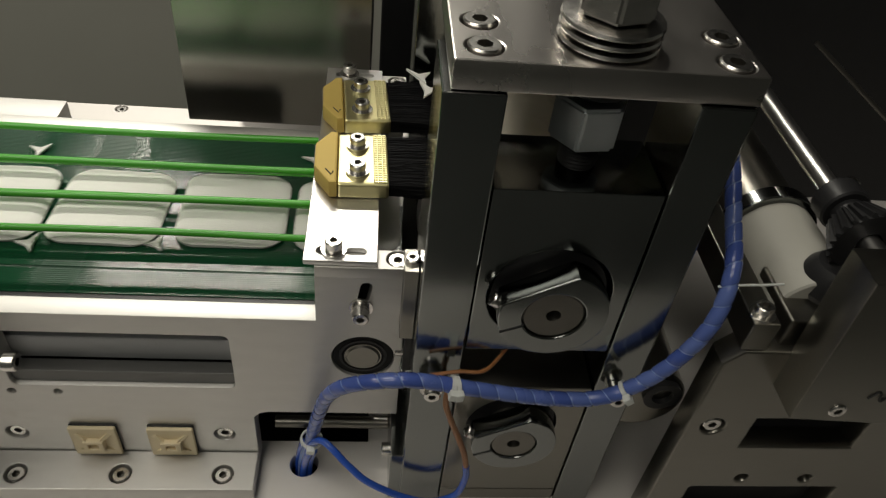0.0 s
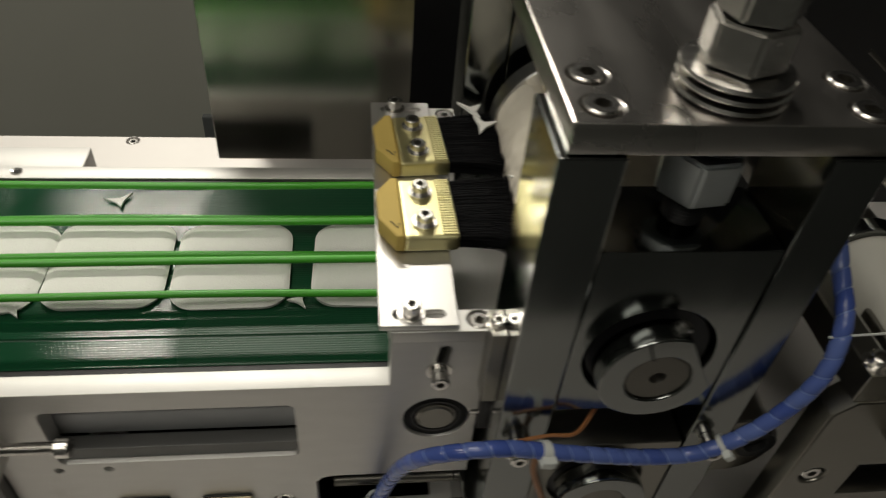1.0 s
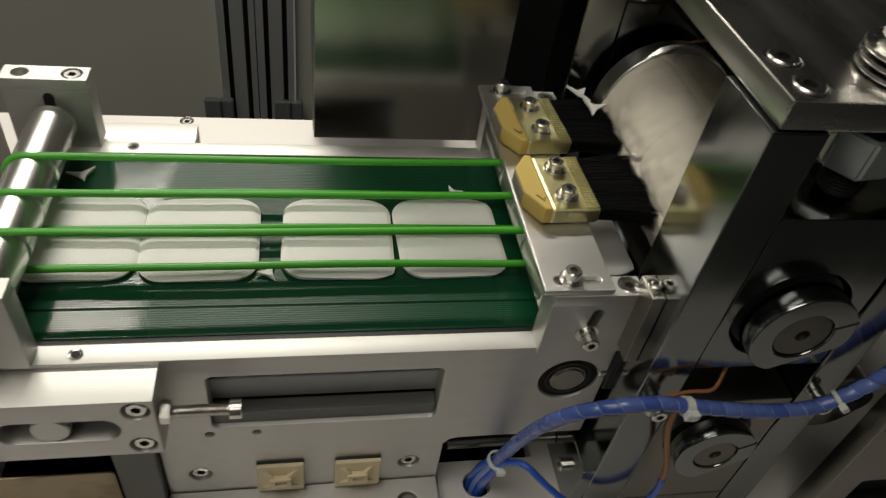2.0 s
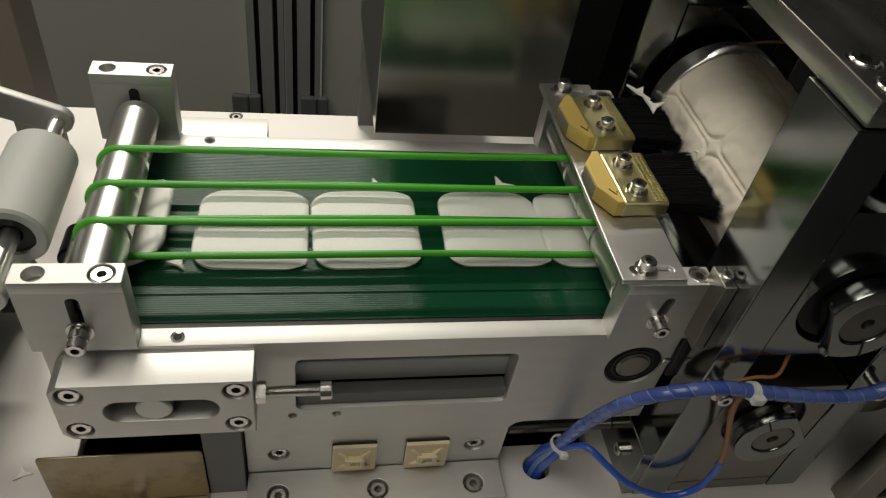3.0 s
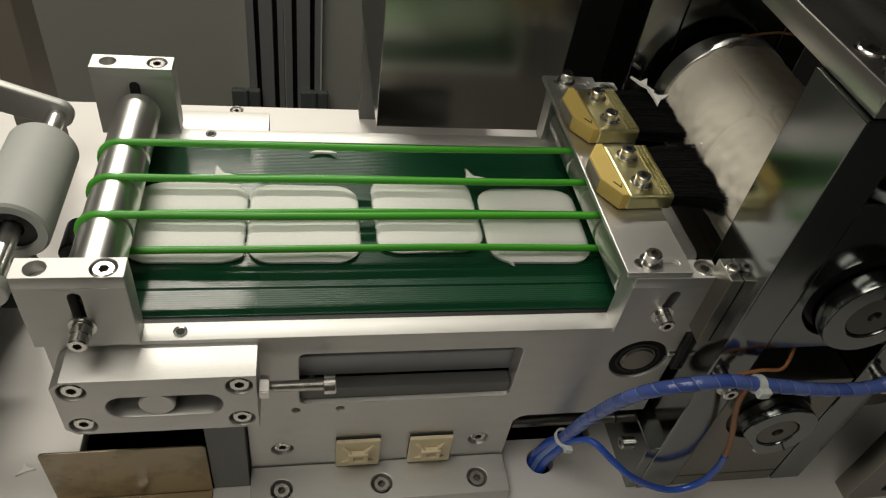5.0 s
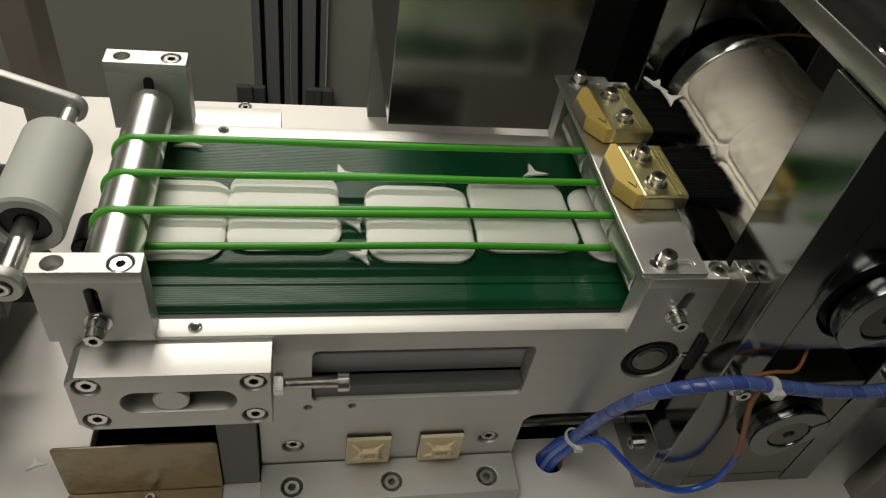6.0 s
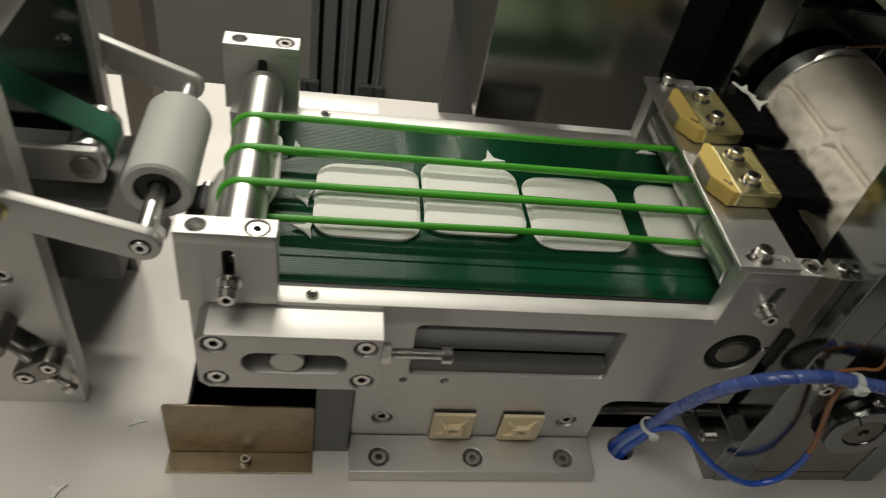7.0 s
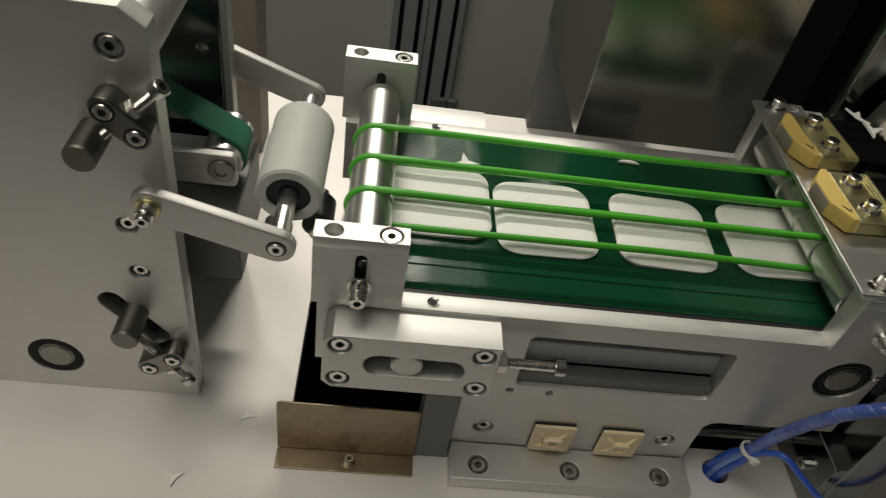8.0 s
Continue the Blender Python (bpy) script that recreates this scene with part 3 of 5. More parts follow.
# ---- hold-down roller and its blocks ----
def side_block(name, label, x0, x1, y0, y1, z0, z1, holes, slot_x, slot_tilt, front):
    t = thing(name, label, "bearing block", ((x0 + x1) / 2, (y0 + y1) / 2, z0), "bearing blocks")
    low = [rrect(x0, y0, x1, y1, 0.0006, 2)]
    zs = z1 - 0.007
    loops = [rrect(x0, z0, x1, zs, 0.0004, 2)]
    if slot_x is not None:
        loops.append(pill(slot_x, z0 + 0.012, slot_x + slot_tilt, zs - 0.006, 0.0030))
    part("block", plate(loops, "xz", y0, y1, 0.0001), "alu_matt", t)
    part("block_top", plate([*low, *[circ(hx, hy, r) for hx, hy, r in holes]], "xy", zs, z1, 0.0002), "alu_matt", t)
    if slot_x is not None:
        # shade at the slot's back, put in as a near-black sheet
        part("slot_shade", box(slot_x - 0.006, y1 - 0.003, z0 + 0.006, slot_x + 0.006, y1 - 0.001, zs - 0.002, 0), "void", t)
    return t


YB0 = -0.0072
LB = side_block("roller_block", "slotted milled aluminium block for the hold-down roller end", -0.299, -0.252, YB0, 0.0052, ZT, 0.184,
                [(-0.2893, -0.0012, 0.0048), (-0.2612, -0.0012, 0.0060)], -0.2748, 0.0, True)
screw(LB, "m6", -0.2612, -0.0012, 0.1775, "top", 12)
part("threaded_pin", thread(0.0026, 0.0, 0.010, 0.001, "y", (-0.2748, YB0 - 0.008, 0.152)), "screw", LB)
part("washer", WASHER, "screw", LB, "", pose(-0.2748, YB0, 0.152, 90))
part("nut", rod(0.0047, 0, 0.006, "y", (-0.2748, YB0 - 0.0075, 0.152)), "screw", LB)
screw(LB, "m5", -0.2748, YB0 - 0.0075, 0.152, "front", 10, "adjusting_screw")
BBK = side_block("roller_block", "milled aluminium block for the far hold-down roller end", -0.299, -0.252, 0.1635, 0.1785, ZT, 0.184,
                 [(-0.2893, 0.1712, 0.0048), (-0.2612, 0.1712, 0.0060)], None, 0, False)
screw(BBK, "m6", -0.2612, 0.1712, 0.1775, "top", 40)
# near-black inlay on the uncut face gives the slot its shade
part("slot", plate([pill(-0.2748, 0.163, -0.2748, 0.172, 0.0030)], "xz", 0.1631, 0.1639, 0.0001), "void", BBK, "near-black inlay for the shaded adjusting slot")

RR, RZ, RXL, RXR = 0.0129, 0.1585, -0.2735, 0.0025
CORDS = (0.1080, 0.0775, 0.0480)


def grooved_roller(name, label, x, y0, y1):
    t = thing(name, label, "roller", (x, (y0 + y1) / 2, RZ), "hold-down rollers")
    prof = [(0.004, y0), (RR - 0.0008, y0), (RR, y0 + 0.0008)]
    for y in sorted(CORDS):
        prof += [(RR, y - 0.0021), (RR - 0.0012, y - 0.0014), (RR - 0.0012, y + 0.0014), (RR, y + 0.0021)]
    prof += [(RR, y1 - 0.017), (RR - 0.0004, y1 - 0.0168), (RR - 0.0004, y1 - 0.0008), (RR - 0.0012, y1), (0.004, y1)]
    part("sleeve", turn(prof, 48, "y", (x, 0, RZ)), "turned", t)
    part("shaft", rod(0.0035, y0 - 0.006, y1 + 0.006, "y", (x, 0, RZ)), "screw", t)
    return t


ROLL_L = grooved_roller("hold_down_roller", "turned aluminium hold-down roller with three cord grooves", RXL, 0.0075, 0.1575)
ROLL_R = grooved_roller("hold_down_roller", "turned aluminium hold-down roller under the brush plate", RXR, 0.0075, 0.1575)
for y in CORDS:
    loop, R = [], RR - 0.0001
    for i in range(17):
        a = radians(90 + 180 * i / 16)
        loop.append((RXL + R * math.cos(a), y, RZ + R * math.sin(a)))
    for i in range(9):
        f = (i + 1) / 10
        loop.append((RXL + (RXR - RXL) * f, y + 0.0004 * math.sin(9 * f + 40 * y), RZ - R + 0.0012 * math.sin(math.pi * f)))
    for i in range(17):
        a = radians(-90 + 180 * i / 16)
        loop.append((RXR + R * math.cos(a), y, RZ + R * math.sin(a)))
    for i in range(9):
        f = 1 - (i + 1) / 10
        loop.append((RXL + (RXR - RXL) * f, y + 0.0004 * math.sin(7 * f + 60 * y), RZ + R - 0.0008 * math.sin(math.pi * f)))
    lone("round_belt", tube(loop, 0.0021, 10, True), "cord", "bright green endless polyurethane hold-down cord", "round belt", group="hold-down cords")

# ---- brush bracket at the drum end ----
RBF = side_block("brush_block", "milled aluminium bracket block under the brush plate, slotted front", -0.0100, 0.0365, -0.0078, 0.0055, ZT - 0.0020, 0.1785,
                 [(0.0305, -0.0005, 0.0060)], 0.0125, 0.0030, True)
screw(RBF, "m6", 0.0305, -0.0005, 0.1720, "top", 25)
part("washer", WASHER, "screw", RBF, "", pose(0.0130, -0.0078, 0.1510, 90))
part("nut", rod(0.0045, 0, 0.004, "y", (0.0130, -0.0125, 0.1510)), "screw", RBF)
screw(RBF, "m5", 0.0130, -0.0120, 0.1510, "front", 10, "adjusting_screw")
RBB = side_block("brush_block", "milled aluminium bracket block under the far end of the brush plate", -0.0100, 0.0365, 0.1645, 0.1775, ZT - 0.0020, 0.1785, [(0.0305, 0.1710, 0.0060)], None, 0, False)
screw(RBB, "m6", 0.0305, 0.1710, 0.1720, "top", 25)
BP = thing("brush_plate", "thin aluminium plate across the belt under two brushes", "mounting plate", (0.0025, 0.086, 0.1787))
BPZ = 0.1817
part("plate", plate([rrect(-0.0155, -0.0068, 0.0205, 0.1785, 0.001, 3), pill(-0.0065, 0.0005, -0.0010, 0.0005, 0.0030), pill(0.0075, 0.0005, 0.0125, 0.0005, 0.0024),
                     pill(-0.0065, 0.1705, -0.0010, 0.1705, 0.0030), pill(0.0070, 0.1705, 0.0125, 0.1705, 0.0024)], "xy", 0.1787, BPZ, 0.0004), "alu", BP)
for y in (0.0005, 0.1705):
    part("washer", WASHER, "screw", BP, "", pose(-0.0010, y, BPZ))
    part("screw_collar", rod(0.0040, BPZ + 0.0012, BPZ + 0.0022, "z", (-0.0010, y, 0)), "screw", BP)
    screw(BP, "m5", -0.0010, y, BPZ + 0.0022, "top", 33 * y)


def brush(cx, cy, tilt, seed):
    rng = random.Random(seed)
    t = thing("paint_brush", "yellow wooden paint brush with brass ferrule and black bristles", "brush", (cx, cy, BPZ + 0.0002), "brushes on the plate")
    PLACE[t] = pose(cx, cy, BPZ + 0.0002, 0, 0, tilt)
    t.matrix_basis = PLACE[t].copy()
    at = PLACE[t]
    h = 0.0232
    outline = [(-0.0080, h), (-0.0120, h), (-0.0200, h * 0.50), (-0.0200, -h * 0.40), (-0.0120, -h), (-0.0080, -h)]
    bm = plate([outline], "xy", 0.0006, 0.0112, 0.0012)
    part("handle_stub", bm, "wood", t, "yellow wooden handle stub", at)
    part("end_grain", plate([[(-0.0200, h * 0.46), (-0.0203, h * 0.46), (-0.0203, -h * 0.36), (-0.0200, -h * 0.36)]], "xy", 0.0020, 0.0100, 0.00005), "brown", t, "bare brown end grain", at)
    part("pencil_mark", tube([(-0.0140, -h + 0.011, 0.0113), (-0.0110, -h + 0.006, 0.0113), (-0.0100, -h + 0.009, 0.0113)], 0.0004, 5), "ink", t, "dark mark", at)
    fer = box(-0.0080, -h, 0.0, 0.0195, h, 0.0098, 0.0018, 3)
    for xr in (0.0125, 0.0150, 0.0175):
        for k in range(22):
            yy = -h + 0.002 + (2 * h - 0.004) * k / 21
            fer = box(xr - 0.0011, yy - 0.0007, 0.0098, xr + 0.0011, yy + 0.0007, 0.0106, 0.0003, 1, fer)
    part("ferrule", fer, "brass", t, "pressed brass ferrule", at)
    part("bristle_core", plate([[(0.0180, h - 0.002), (0.0180, -h + 0.002), (0.048, -h + 0.003), (0.048, h - 0.003)]], "xy", 0.0018, 0.0078, 0.001), "bristle", t, "", at)
    bm = bmesh.new()
    for k in range(6500):
        u, v = rng.uniform(-1, 1), rng.uniform(-1, 1)
        ln = 0.040 + 0.004 * math.sin(5 * u + seed) + rng.uniform(-0.006, 0.0035) + (rng.uniform(0.0, 0.007) if k % 9 == 0 else 0.0)
        a = Vector((0.0185, u * (h - 0.0015), 0.005 + v * 0.004))
        fan = rng.gauss(0, 0.0026) * (2.2 if k % 11 == 0 else 1.0)
        b = a + Vector((ln * 0.55, u * 0.001 + fan * 0.4, v * 0.0004))
        c = a + Vector((ln, u * 0.0055 + fan, v * 0.002 - 0.003 + rng.gauss(0, 0.001)))
        wv = Vector((0, 0.00013, 0)) if k % 2 else Vector((0, 0.00008, 0.0001))
        q = [bm.verts.new(p) for p in (a - wv, a + wv, b + wv, c, b - wv)]
        bm.faces.new((q[0], q[1], q[2], q[4]))
        bm.faces.new((q[4], q[2], q[3]))
    br = part("bristles", bm, "bristle", t, "splayed black bristles", at)
    br["kind"] = "stuff"
    for yy in (-0.0125, 0.0112):
        p = at @ pose(0.0028, yy, 0.0100)
        part("washer", WASHER, "screw", t, "", p)
        part("screw", SCREW["m5"], "screw", t, "", p @ pose(0, 0, 0.0012))
    return t


brush(0.0052, 0.1243, 4, 1)
brush(0.0052, 0.0640, 2, 2)


def scrap(name_label, x, y, z, s, rx, ry, rz, group="cotton scraps"):
    """A torn three-pointed cotton offcut."""
    bm = bmesh.new()
    pts = []
    for k in range(3):
        a = radians(90 + 120 * k)
        b = radians(150 + 120 * k)
        pts += [(math.cos(a), math.sin(a)), (0.28 * math.cos(b), 0.28 * math.sin(b))]
    top = [bm.verts.new((u * s, v * s * 0.8, 0.0010 + (0.12 * s if i % 2 == 0 else 0))) for i, (u, v) in enumerate(pts)]
    low = [bm.verts.new((v.co.x, v.co.y, v.co.z - 0.0014)) for v in top]
    bm.faces.new(top)
    bm.faces.new(low[::-1])
    for i in range(6):
        bm.faces.new((top[i], low[i], low[(i + 1) % 6], top[(i + 1) % 6]))
    bmesh.ops.recalc_face_normals(bm, faces=bm.faces[:])
    return lone("cotton_scrap", bm, "cotton", name_label, "cotton scrap", pose(x, y, z, rx, ry, rz), group)


scrap("torn white cotton offcut caught on the brush bristles", 0.0440, 0.1520, 0.1930, 0.0125, 15, 10, 80)
scrap("torn white cotton offcut caught on the brush bristles", 0.0490, 0.1370, 0.1925, 0.0105, 10, 0, 45)
scrap("torn white cotton offcut caught on the brush bristles", 0.0665, 0.0840, 0.1925, 0.0140, 5, 5, 85)

# ---- press stand ----
ST = thing("press_stand", "polished steel roll stand with bearing blocks and a thick top plate", "roll stand", (0.098, 0.08, 0))
SY0, SY1, SZT = -0.031, 0.010, 0.2912
for y0, y1 in ((SY0, SY1), (0.168, 0.209)):
    for x0, x1 in ((0.0402, 0.0645), (0.1385, 0.1605)):
        part("column", box(x0, y0, 0.0, x1, y1, SZT, 0.0008), "steel", ST)
    up = [rrect(0.0653, 0.1470, 0.1377, 0.2480, 0.0008, 2), circ(0.1005, 0.186, 0.0295, 40)]
    part("bearing_block", plate(up, "xz", y0 + 0.0008, y1, 0.0006), "steel", ST)
    lo = [rrect(0.0653, 0.0118, 0.1377, 0.1160, 0.0008, 2), circ(0.0990, 0.081, 0.0255, 40)]
    part("bearing_block", plate(lo, "xz", y0 + 0.0008, y1, 0.0006), "steel_matt", ST)
    part("sill", box(0.0653, y0 + 0.0008, 0.0, 0.1377, y1, 0.0110, 0.0006), "steel_matt", ST)
TOPZ = 0.3040
top_holes = [(0.0550, 0.0015), (0.0552, -0.0190), (0.1510, 0.0000), (0.1503, -0.0205)]
part("top_plate", plate([rrect(0.0432, -0.0300, 0.1612, 0.2100, 0.0012, 2), *[circ(x, y, 0.0072, 28) for x, y in top_holes], circ(0.1035, -0.0075, 0.010)], "xy", SZT + 0.0004, TOPZ, 0.0009), "plate_steel", ST, "thick polished steel plate")
for i, (x, y) in enumerate(top_holes):
    screw(ST, "m8", x, y, TOPZ - 0.0068, "top", 17 * i)
    # black disc darkens the hole round the head, as its shade would
    part("seat_shade", rod(0.0071, TOPZ - 0.0085, TOPZ - 0.0069, "z", (x, y, 0), 0.0001), "black", ST)
part("side_foot", box(0.0330, -0.0300, 0.0002, 0.0415, 0.20, 0.048, 0.0006), "steel", ST)
part("tie_rod", rod(0.0040, -0.040, 0.0329, "x", (0, 0.0130, 0.0180)), "steel_matt", ST)
for y, z in ((-0.0105, 0.024),):
    screw(ST, "m5", 0.0332, y, z, "left", 10)
part("side_lug", box(0.0365, -0.008, 0.100, 0.0417, 0.010, 0.1600, 0.0006), "black", ST)
screw(ST, "m5", 0.0367, -0.002, 0.112, "left", 10)
part("bracket", box(0.0330, -0.0190, 0.1400, 0.0400, -0.0030, 0.1880, 0.0005), "steel_matt", ST)
screw(ST, "m4", 0.0367, -0.0110, 0.1865, "top", 20)
# added black sheet closes the stand's back and keeps its gaps dark
part("rear_sheet", box(0.055, 0.2100, 0.0, 0.1362, 0.2125, 0.28, 0.0004), "black", ST, "black sheet across the back of the stand")

SP = thing("pressure_spindle", "threaded pressure spindle with hexagon nuts and spring washers", "spindle", (0.098, -0.005, 0.2465), "pressure spindles")
SX, SYC = 0.1035, -0.0075
part("threaded_rod", thread(0.0085, 0.2450, 0.372, 0.0018, "z", (SX, SYC, 0), 28), "black", SP, "dark threaded rod")
part("hexagon_nut", nut_mesh(0.0275, 0.020, 0), "zinc", SP, "zinc plated hexagon nut", pose(SX, SYC, 0.2610, 0, 0, 8))
part("lower_washer", rod(0.0165, 0.2862, 0.2912, "z", (SX, SYC, 0)), "black", SP)
for k in range(3):
    z = TOPZ + 0.0002 + 0.0038 * k
    part("disc_spring", turn([(0.010, z), (0.0195, z + 0.0006), (0.0200, z + 0.0014), (0.0195, z + 0.0024), (0.010, z + 0.0034)], 36, "z", (SX, SYC, 0), closed=True), "screw", SP, "worn steel disc spring")
part("hexagon_nut", nut_mesh(0.027, 0.016, 0), "screw", SP, "zinc plated hexagon nut", pose(SX, SYC, TOPZ + 0.0118, 0, 0, 20))
part("lock_nut", nut_mesh(0.025, 0.014, 0), "screw", SP, "zinc plated lock nut", pose(SX, SYC, TOPZ + 0.0285, 0, 0, 45))

# ---- the two rolls ----
def collar_mesh(R, r):
    pts = []
    for i in range(72):
        a = 2 * math.pi * i / 72
        x, z = R * math.cos(a), R * math.sin(a)
        d = x * math.cos(radians(120)) + z * math.sin(radians(120))
        if d > R * 0.72:
            k = (d - R * 0.72)
            x, z = x - k * math.cos(radians(120)), z - k * math.sin(radians(120))
        pts.append((x, z))
    return plate([pts, circ(0, 0, r + 0.0004, 40)], "xz", -0.0130, -0.001, 0.0008)


def roll(name, label, x, z, R, upper):
    t = thing(name, label, "roll", (x, 0.08, z), "cutting rolls")
    y0, y1 = 0.0075, 0.1580
    cr, sr = (0.0258, 0.0142) if upper else (0.0235, 0.0124)
    part("drum", rod(R - 0.004, y0 + 0.003, y1 - 0.003, "y", (x, 0, z), 0.0004, 64), "steel", t)
    for a, b in ((y0, y0 + 0.006), (y1 - 0.014, y1)):
        part("rim", turn([(R - 0.010, a), (R + 0.0014, a), (R + 0.0020, a + 0.0006), (R + 0.0020, b - 0.0006), (R + 0.0014, b), (R - 0.010, b)], 64, "y", (x, 0, z), closed=True), "turned", t, "polished steel rim")
    part("shaft", turn([(0.0005, SY0 - 0.0050), (0.0030, SY0 - 0.0055), (0.0036, SY0 - 0.0112), (sr - 0.0006, SY0 - 0.0112), (sr, SY0 - 0.0106), (sr, 0.2)], 40, "y", (x, 0, z)), "shaft", t, "ground steel shaft end")
    part("bearing_ring", turn([(sr, SY0 + 0.004), (cr + 0.0015, SY0 + 0.004), (cr + 0.0015, SY0 + 0.03), (sr, SY0 + 0.03)], 40, "y", (x, 0, z), closed=True), "black", t, "black bearing shield")
    c = part("clamp_collar", collar_mesh(cr, sr), "steel", t, "split steel clamp collar with a flat", pose(x, SY0 + 0.0008, z))
    a = radians(205)
    part("slit", plate([[(sr * math.cos(a), sr * math.sin(a) - 0.0006), (cr * math.cos(a), cr * math.sin(a) - 0.0006), (cr * math.cos(a), cr * math.sin(a) + 0.0006), (sr * math.cos(a), sr * math.sin(a) + 0.0006)]], "xz", -0.0133, -0.012, 0.0001), "void", c, "", pose(x, SY0 + 0.0008, z))
    part("clamp_screw", SCREW["m4"], "screw", c, "", pose(x, SY0 - 0.006, z, 0, 0, 0) @ pose(cr * 0.99 * math.cos(radians(172)), 0, cr * 0.90 * math.sin(radians(172)), 0, -60, 0))
    if upper:
        n_around, ny = 320, 110
        bm = bmesh.new()
        rows = []
        ya, yb = y0 + 0.0062, y1 - 0.0142
        for i in range(n_around):
            row = []
            for j in range(ny + 1):
                u = (i / n_around * 5) % 1.0
                y = ya + (yb - ya) * j / ny
                pu, pv = (u - 0.5) * 0.058, ((y - ya) / (yb - ya) * 2 % 1 - 0.5) * (yb - ya) / 2
                hx, hy, cc = 0.0275, 0.0335, 0.012
                qx, qy = abs(pu) - hx + cc, abs(pv) - hy + cc
                dist = math.hypot(max(qx, 0), max(qy, 0)) + min(max(qx, qy), 0) - cc
                groove = math.exp(-(dist / 0.0009) ** 2)
                rr = R + 0.0010 - 0.0020 * groove + 0.0010 * noise.noise(Vector((12 * math.cos(2 * math.pi * i / n_around), 12 * math.sin(2 * math.pi * i / n_around), y * 300)) * 0.5)
                a = 2 * math.pi * i / n_around
                row.append(bm.verts.new((x + rr * math.cos(a), y, z + rr * math.sin(a))))
            rows.append(row)
        for i in range(n_around):
            for j in range(ny):
                bm.faces.new((rows[i][j], rows[i][j + 1], rows[(i + 1) % n_around][j + 1], rows[(i + 1) % n_around][j]))
        bmesh.ops.recalc_face_normals(bm, faces=bm.faces[:])
        part("cotton_web", smooth(bm, 80), "cotton_drum", t, "cut cotton web with pad outlines pressed round the drum")
    return t


ROLL_UP = roll("die_roll", "cutting roll wrapped with white cotton, clamp collar on its shaft", 0.1005, 0.186, 0.0425, True)
ROLL_LO = roll("anvil_roll", "lower anvil roll with a clamp collar on its shaft", 0.0990, 0.081, 0.0470, False)

# ---- blue air hoses ----
HOSE = [(-0.0245, -0.005, -0.03), (-0.0230, -0.005, 0.004), (-0.0170, -0.011, 0.0370), (-0.0134, -0.016, 0.0610), (-0.0100, -0.022, 0.0820), (-0.0056, -0.030, 0.1050), (0.0040, -0.037, 0.1235), (0.0233, -0.0415, 0.1345),
        (0.0410, -0.0415, 0.1350), (0.0574, -0.0415, 0.1315), (0.0760, -0.0415, 0.1275), (0.0980, -0.0415, 0.1235), (0.1180, -0.0415, 0.1220), (0.1330, -0.0415, 0.1235), (0.1460, -0.0415, 0.1310), (0.1620, -0.0415, 0.1500), (0.1742, -0.0400, 0.1800), (0.1795, -0.0290, 0.2030), (0.1830, -0.0090, 0.2140), (0.1840, 0.02, 0.235), (0.184, 0.06, 0.25)]
AIR = thing("air_hose_bundle", "blue pneumatic hoses in a translucent blue spiral wrap", "hose", (-0.0235, -0.031, 0))
HOSE = [(x + 0.0025, y - 0.002, z + 0.0028 * min(1.0, max(0.0, z / 0.12))) for x, y, z in HOSE]
line = spline(HOSE, 10)
part("inner_hose", tube(line, 0.0035, 10), "wrap_gap", AIR, "dark blue inner tube")


def helix_wrap(points, radius, pitch, width):
    """A flat strip wound round a line: one strip per turn, with a narrow slanting gap between the turns."""
    dist = [0.0]
    for a, b in zip(points, points[1:]):
        dist.append(dist[-1] + (b - a).length)
    frames, normal = [], None
    for i, p in enumerate(points):
        d = (points[min(i + 1, len(points) - 1)] - points[max(i - 1, 0)]).normalized()
        normal = d.orthogonal().normalized() if normal is None else (normal - d * normal.dot(d)).normalized()
        frames.append((p, normal, d.cross(normal), d))

    def at(u):
        u = min(max(u, 0.0), dist[-1] - 1e-6)
        k = next(q for q in range(len(dist) - 1) if dist[q + 1] >= u)
        f = (u - dist[k]) / max(dist[k + 1] - dist[k], 1e-9)
        return [m.lerp(n, f) for m, n in zip(frames[k], frames[k + 1])]

    one, n = bmesh.new(), 22
    for k in range(int(dist[-1] / pitch)):
        rows = []
        for q in range(n + 1):
            ring = []
            for w, lift in ((-0.5, -0.0003), (-0.38, 0.0), (0.38, 0.0), (0.5, -0.0003)):
                u = (k + q / n) * pitch + w * width
                p, a, b, d = at(u)
                ang = 2 * math.pi * q / n
                ring.append(one.verts.new(p + (a * math.cos(ang) + b * math.sin(ang)) * (radius + lift)))
            rows.append(ring)
        for x, y in zip(rows, rows[1:]):
            for c in range(3):
                one.faces.new((x[c], x[c + 1], y[c + 1], y[c]))
    bmesh.ops.recalc_face_normals(one, faces=one.faces[:])
    return smooth(one, 60)


bm = helix_wrap(line[20:], 0.0040, 0.0098, 0.0091)
tagged(part("spiral_wrap", bm, "wrap", AIR, "translucent blue spiral wrap"), kind="stuff")
for off in ((0.0035, -0.002), (-0.003, 0.003), (0.0005, -0.004)):
    part("loose_hose", tube([p + Vector((off[0], off[1], 0)) * min(1, max(0, (0.045 - p.z) / 0.02)) for p in line[:22]], 0.0027, 10), "blue", AIR, "bright blue air hose")


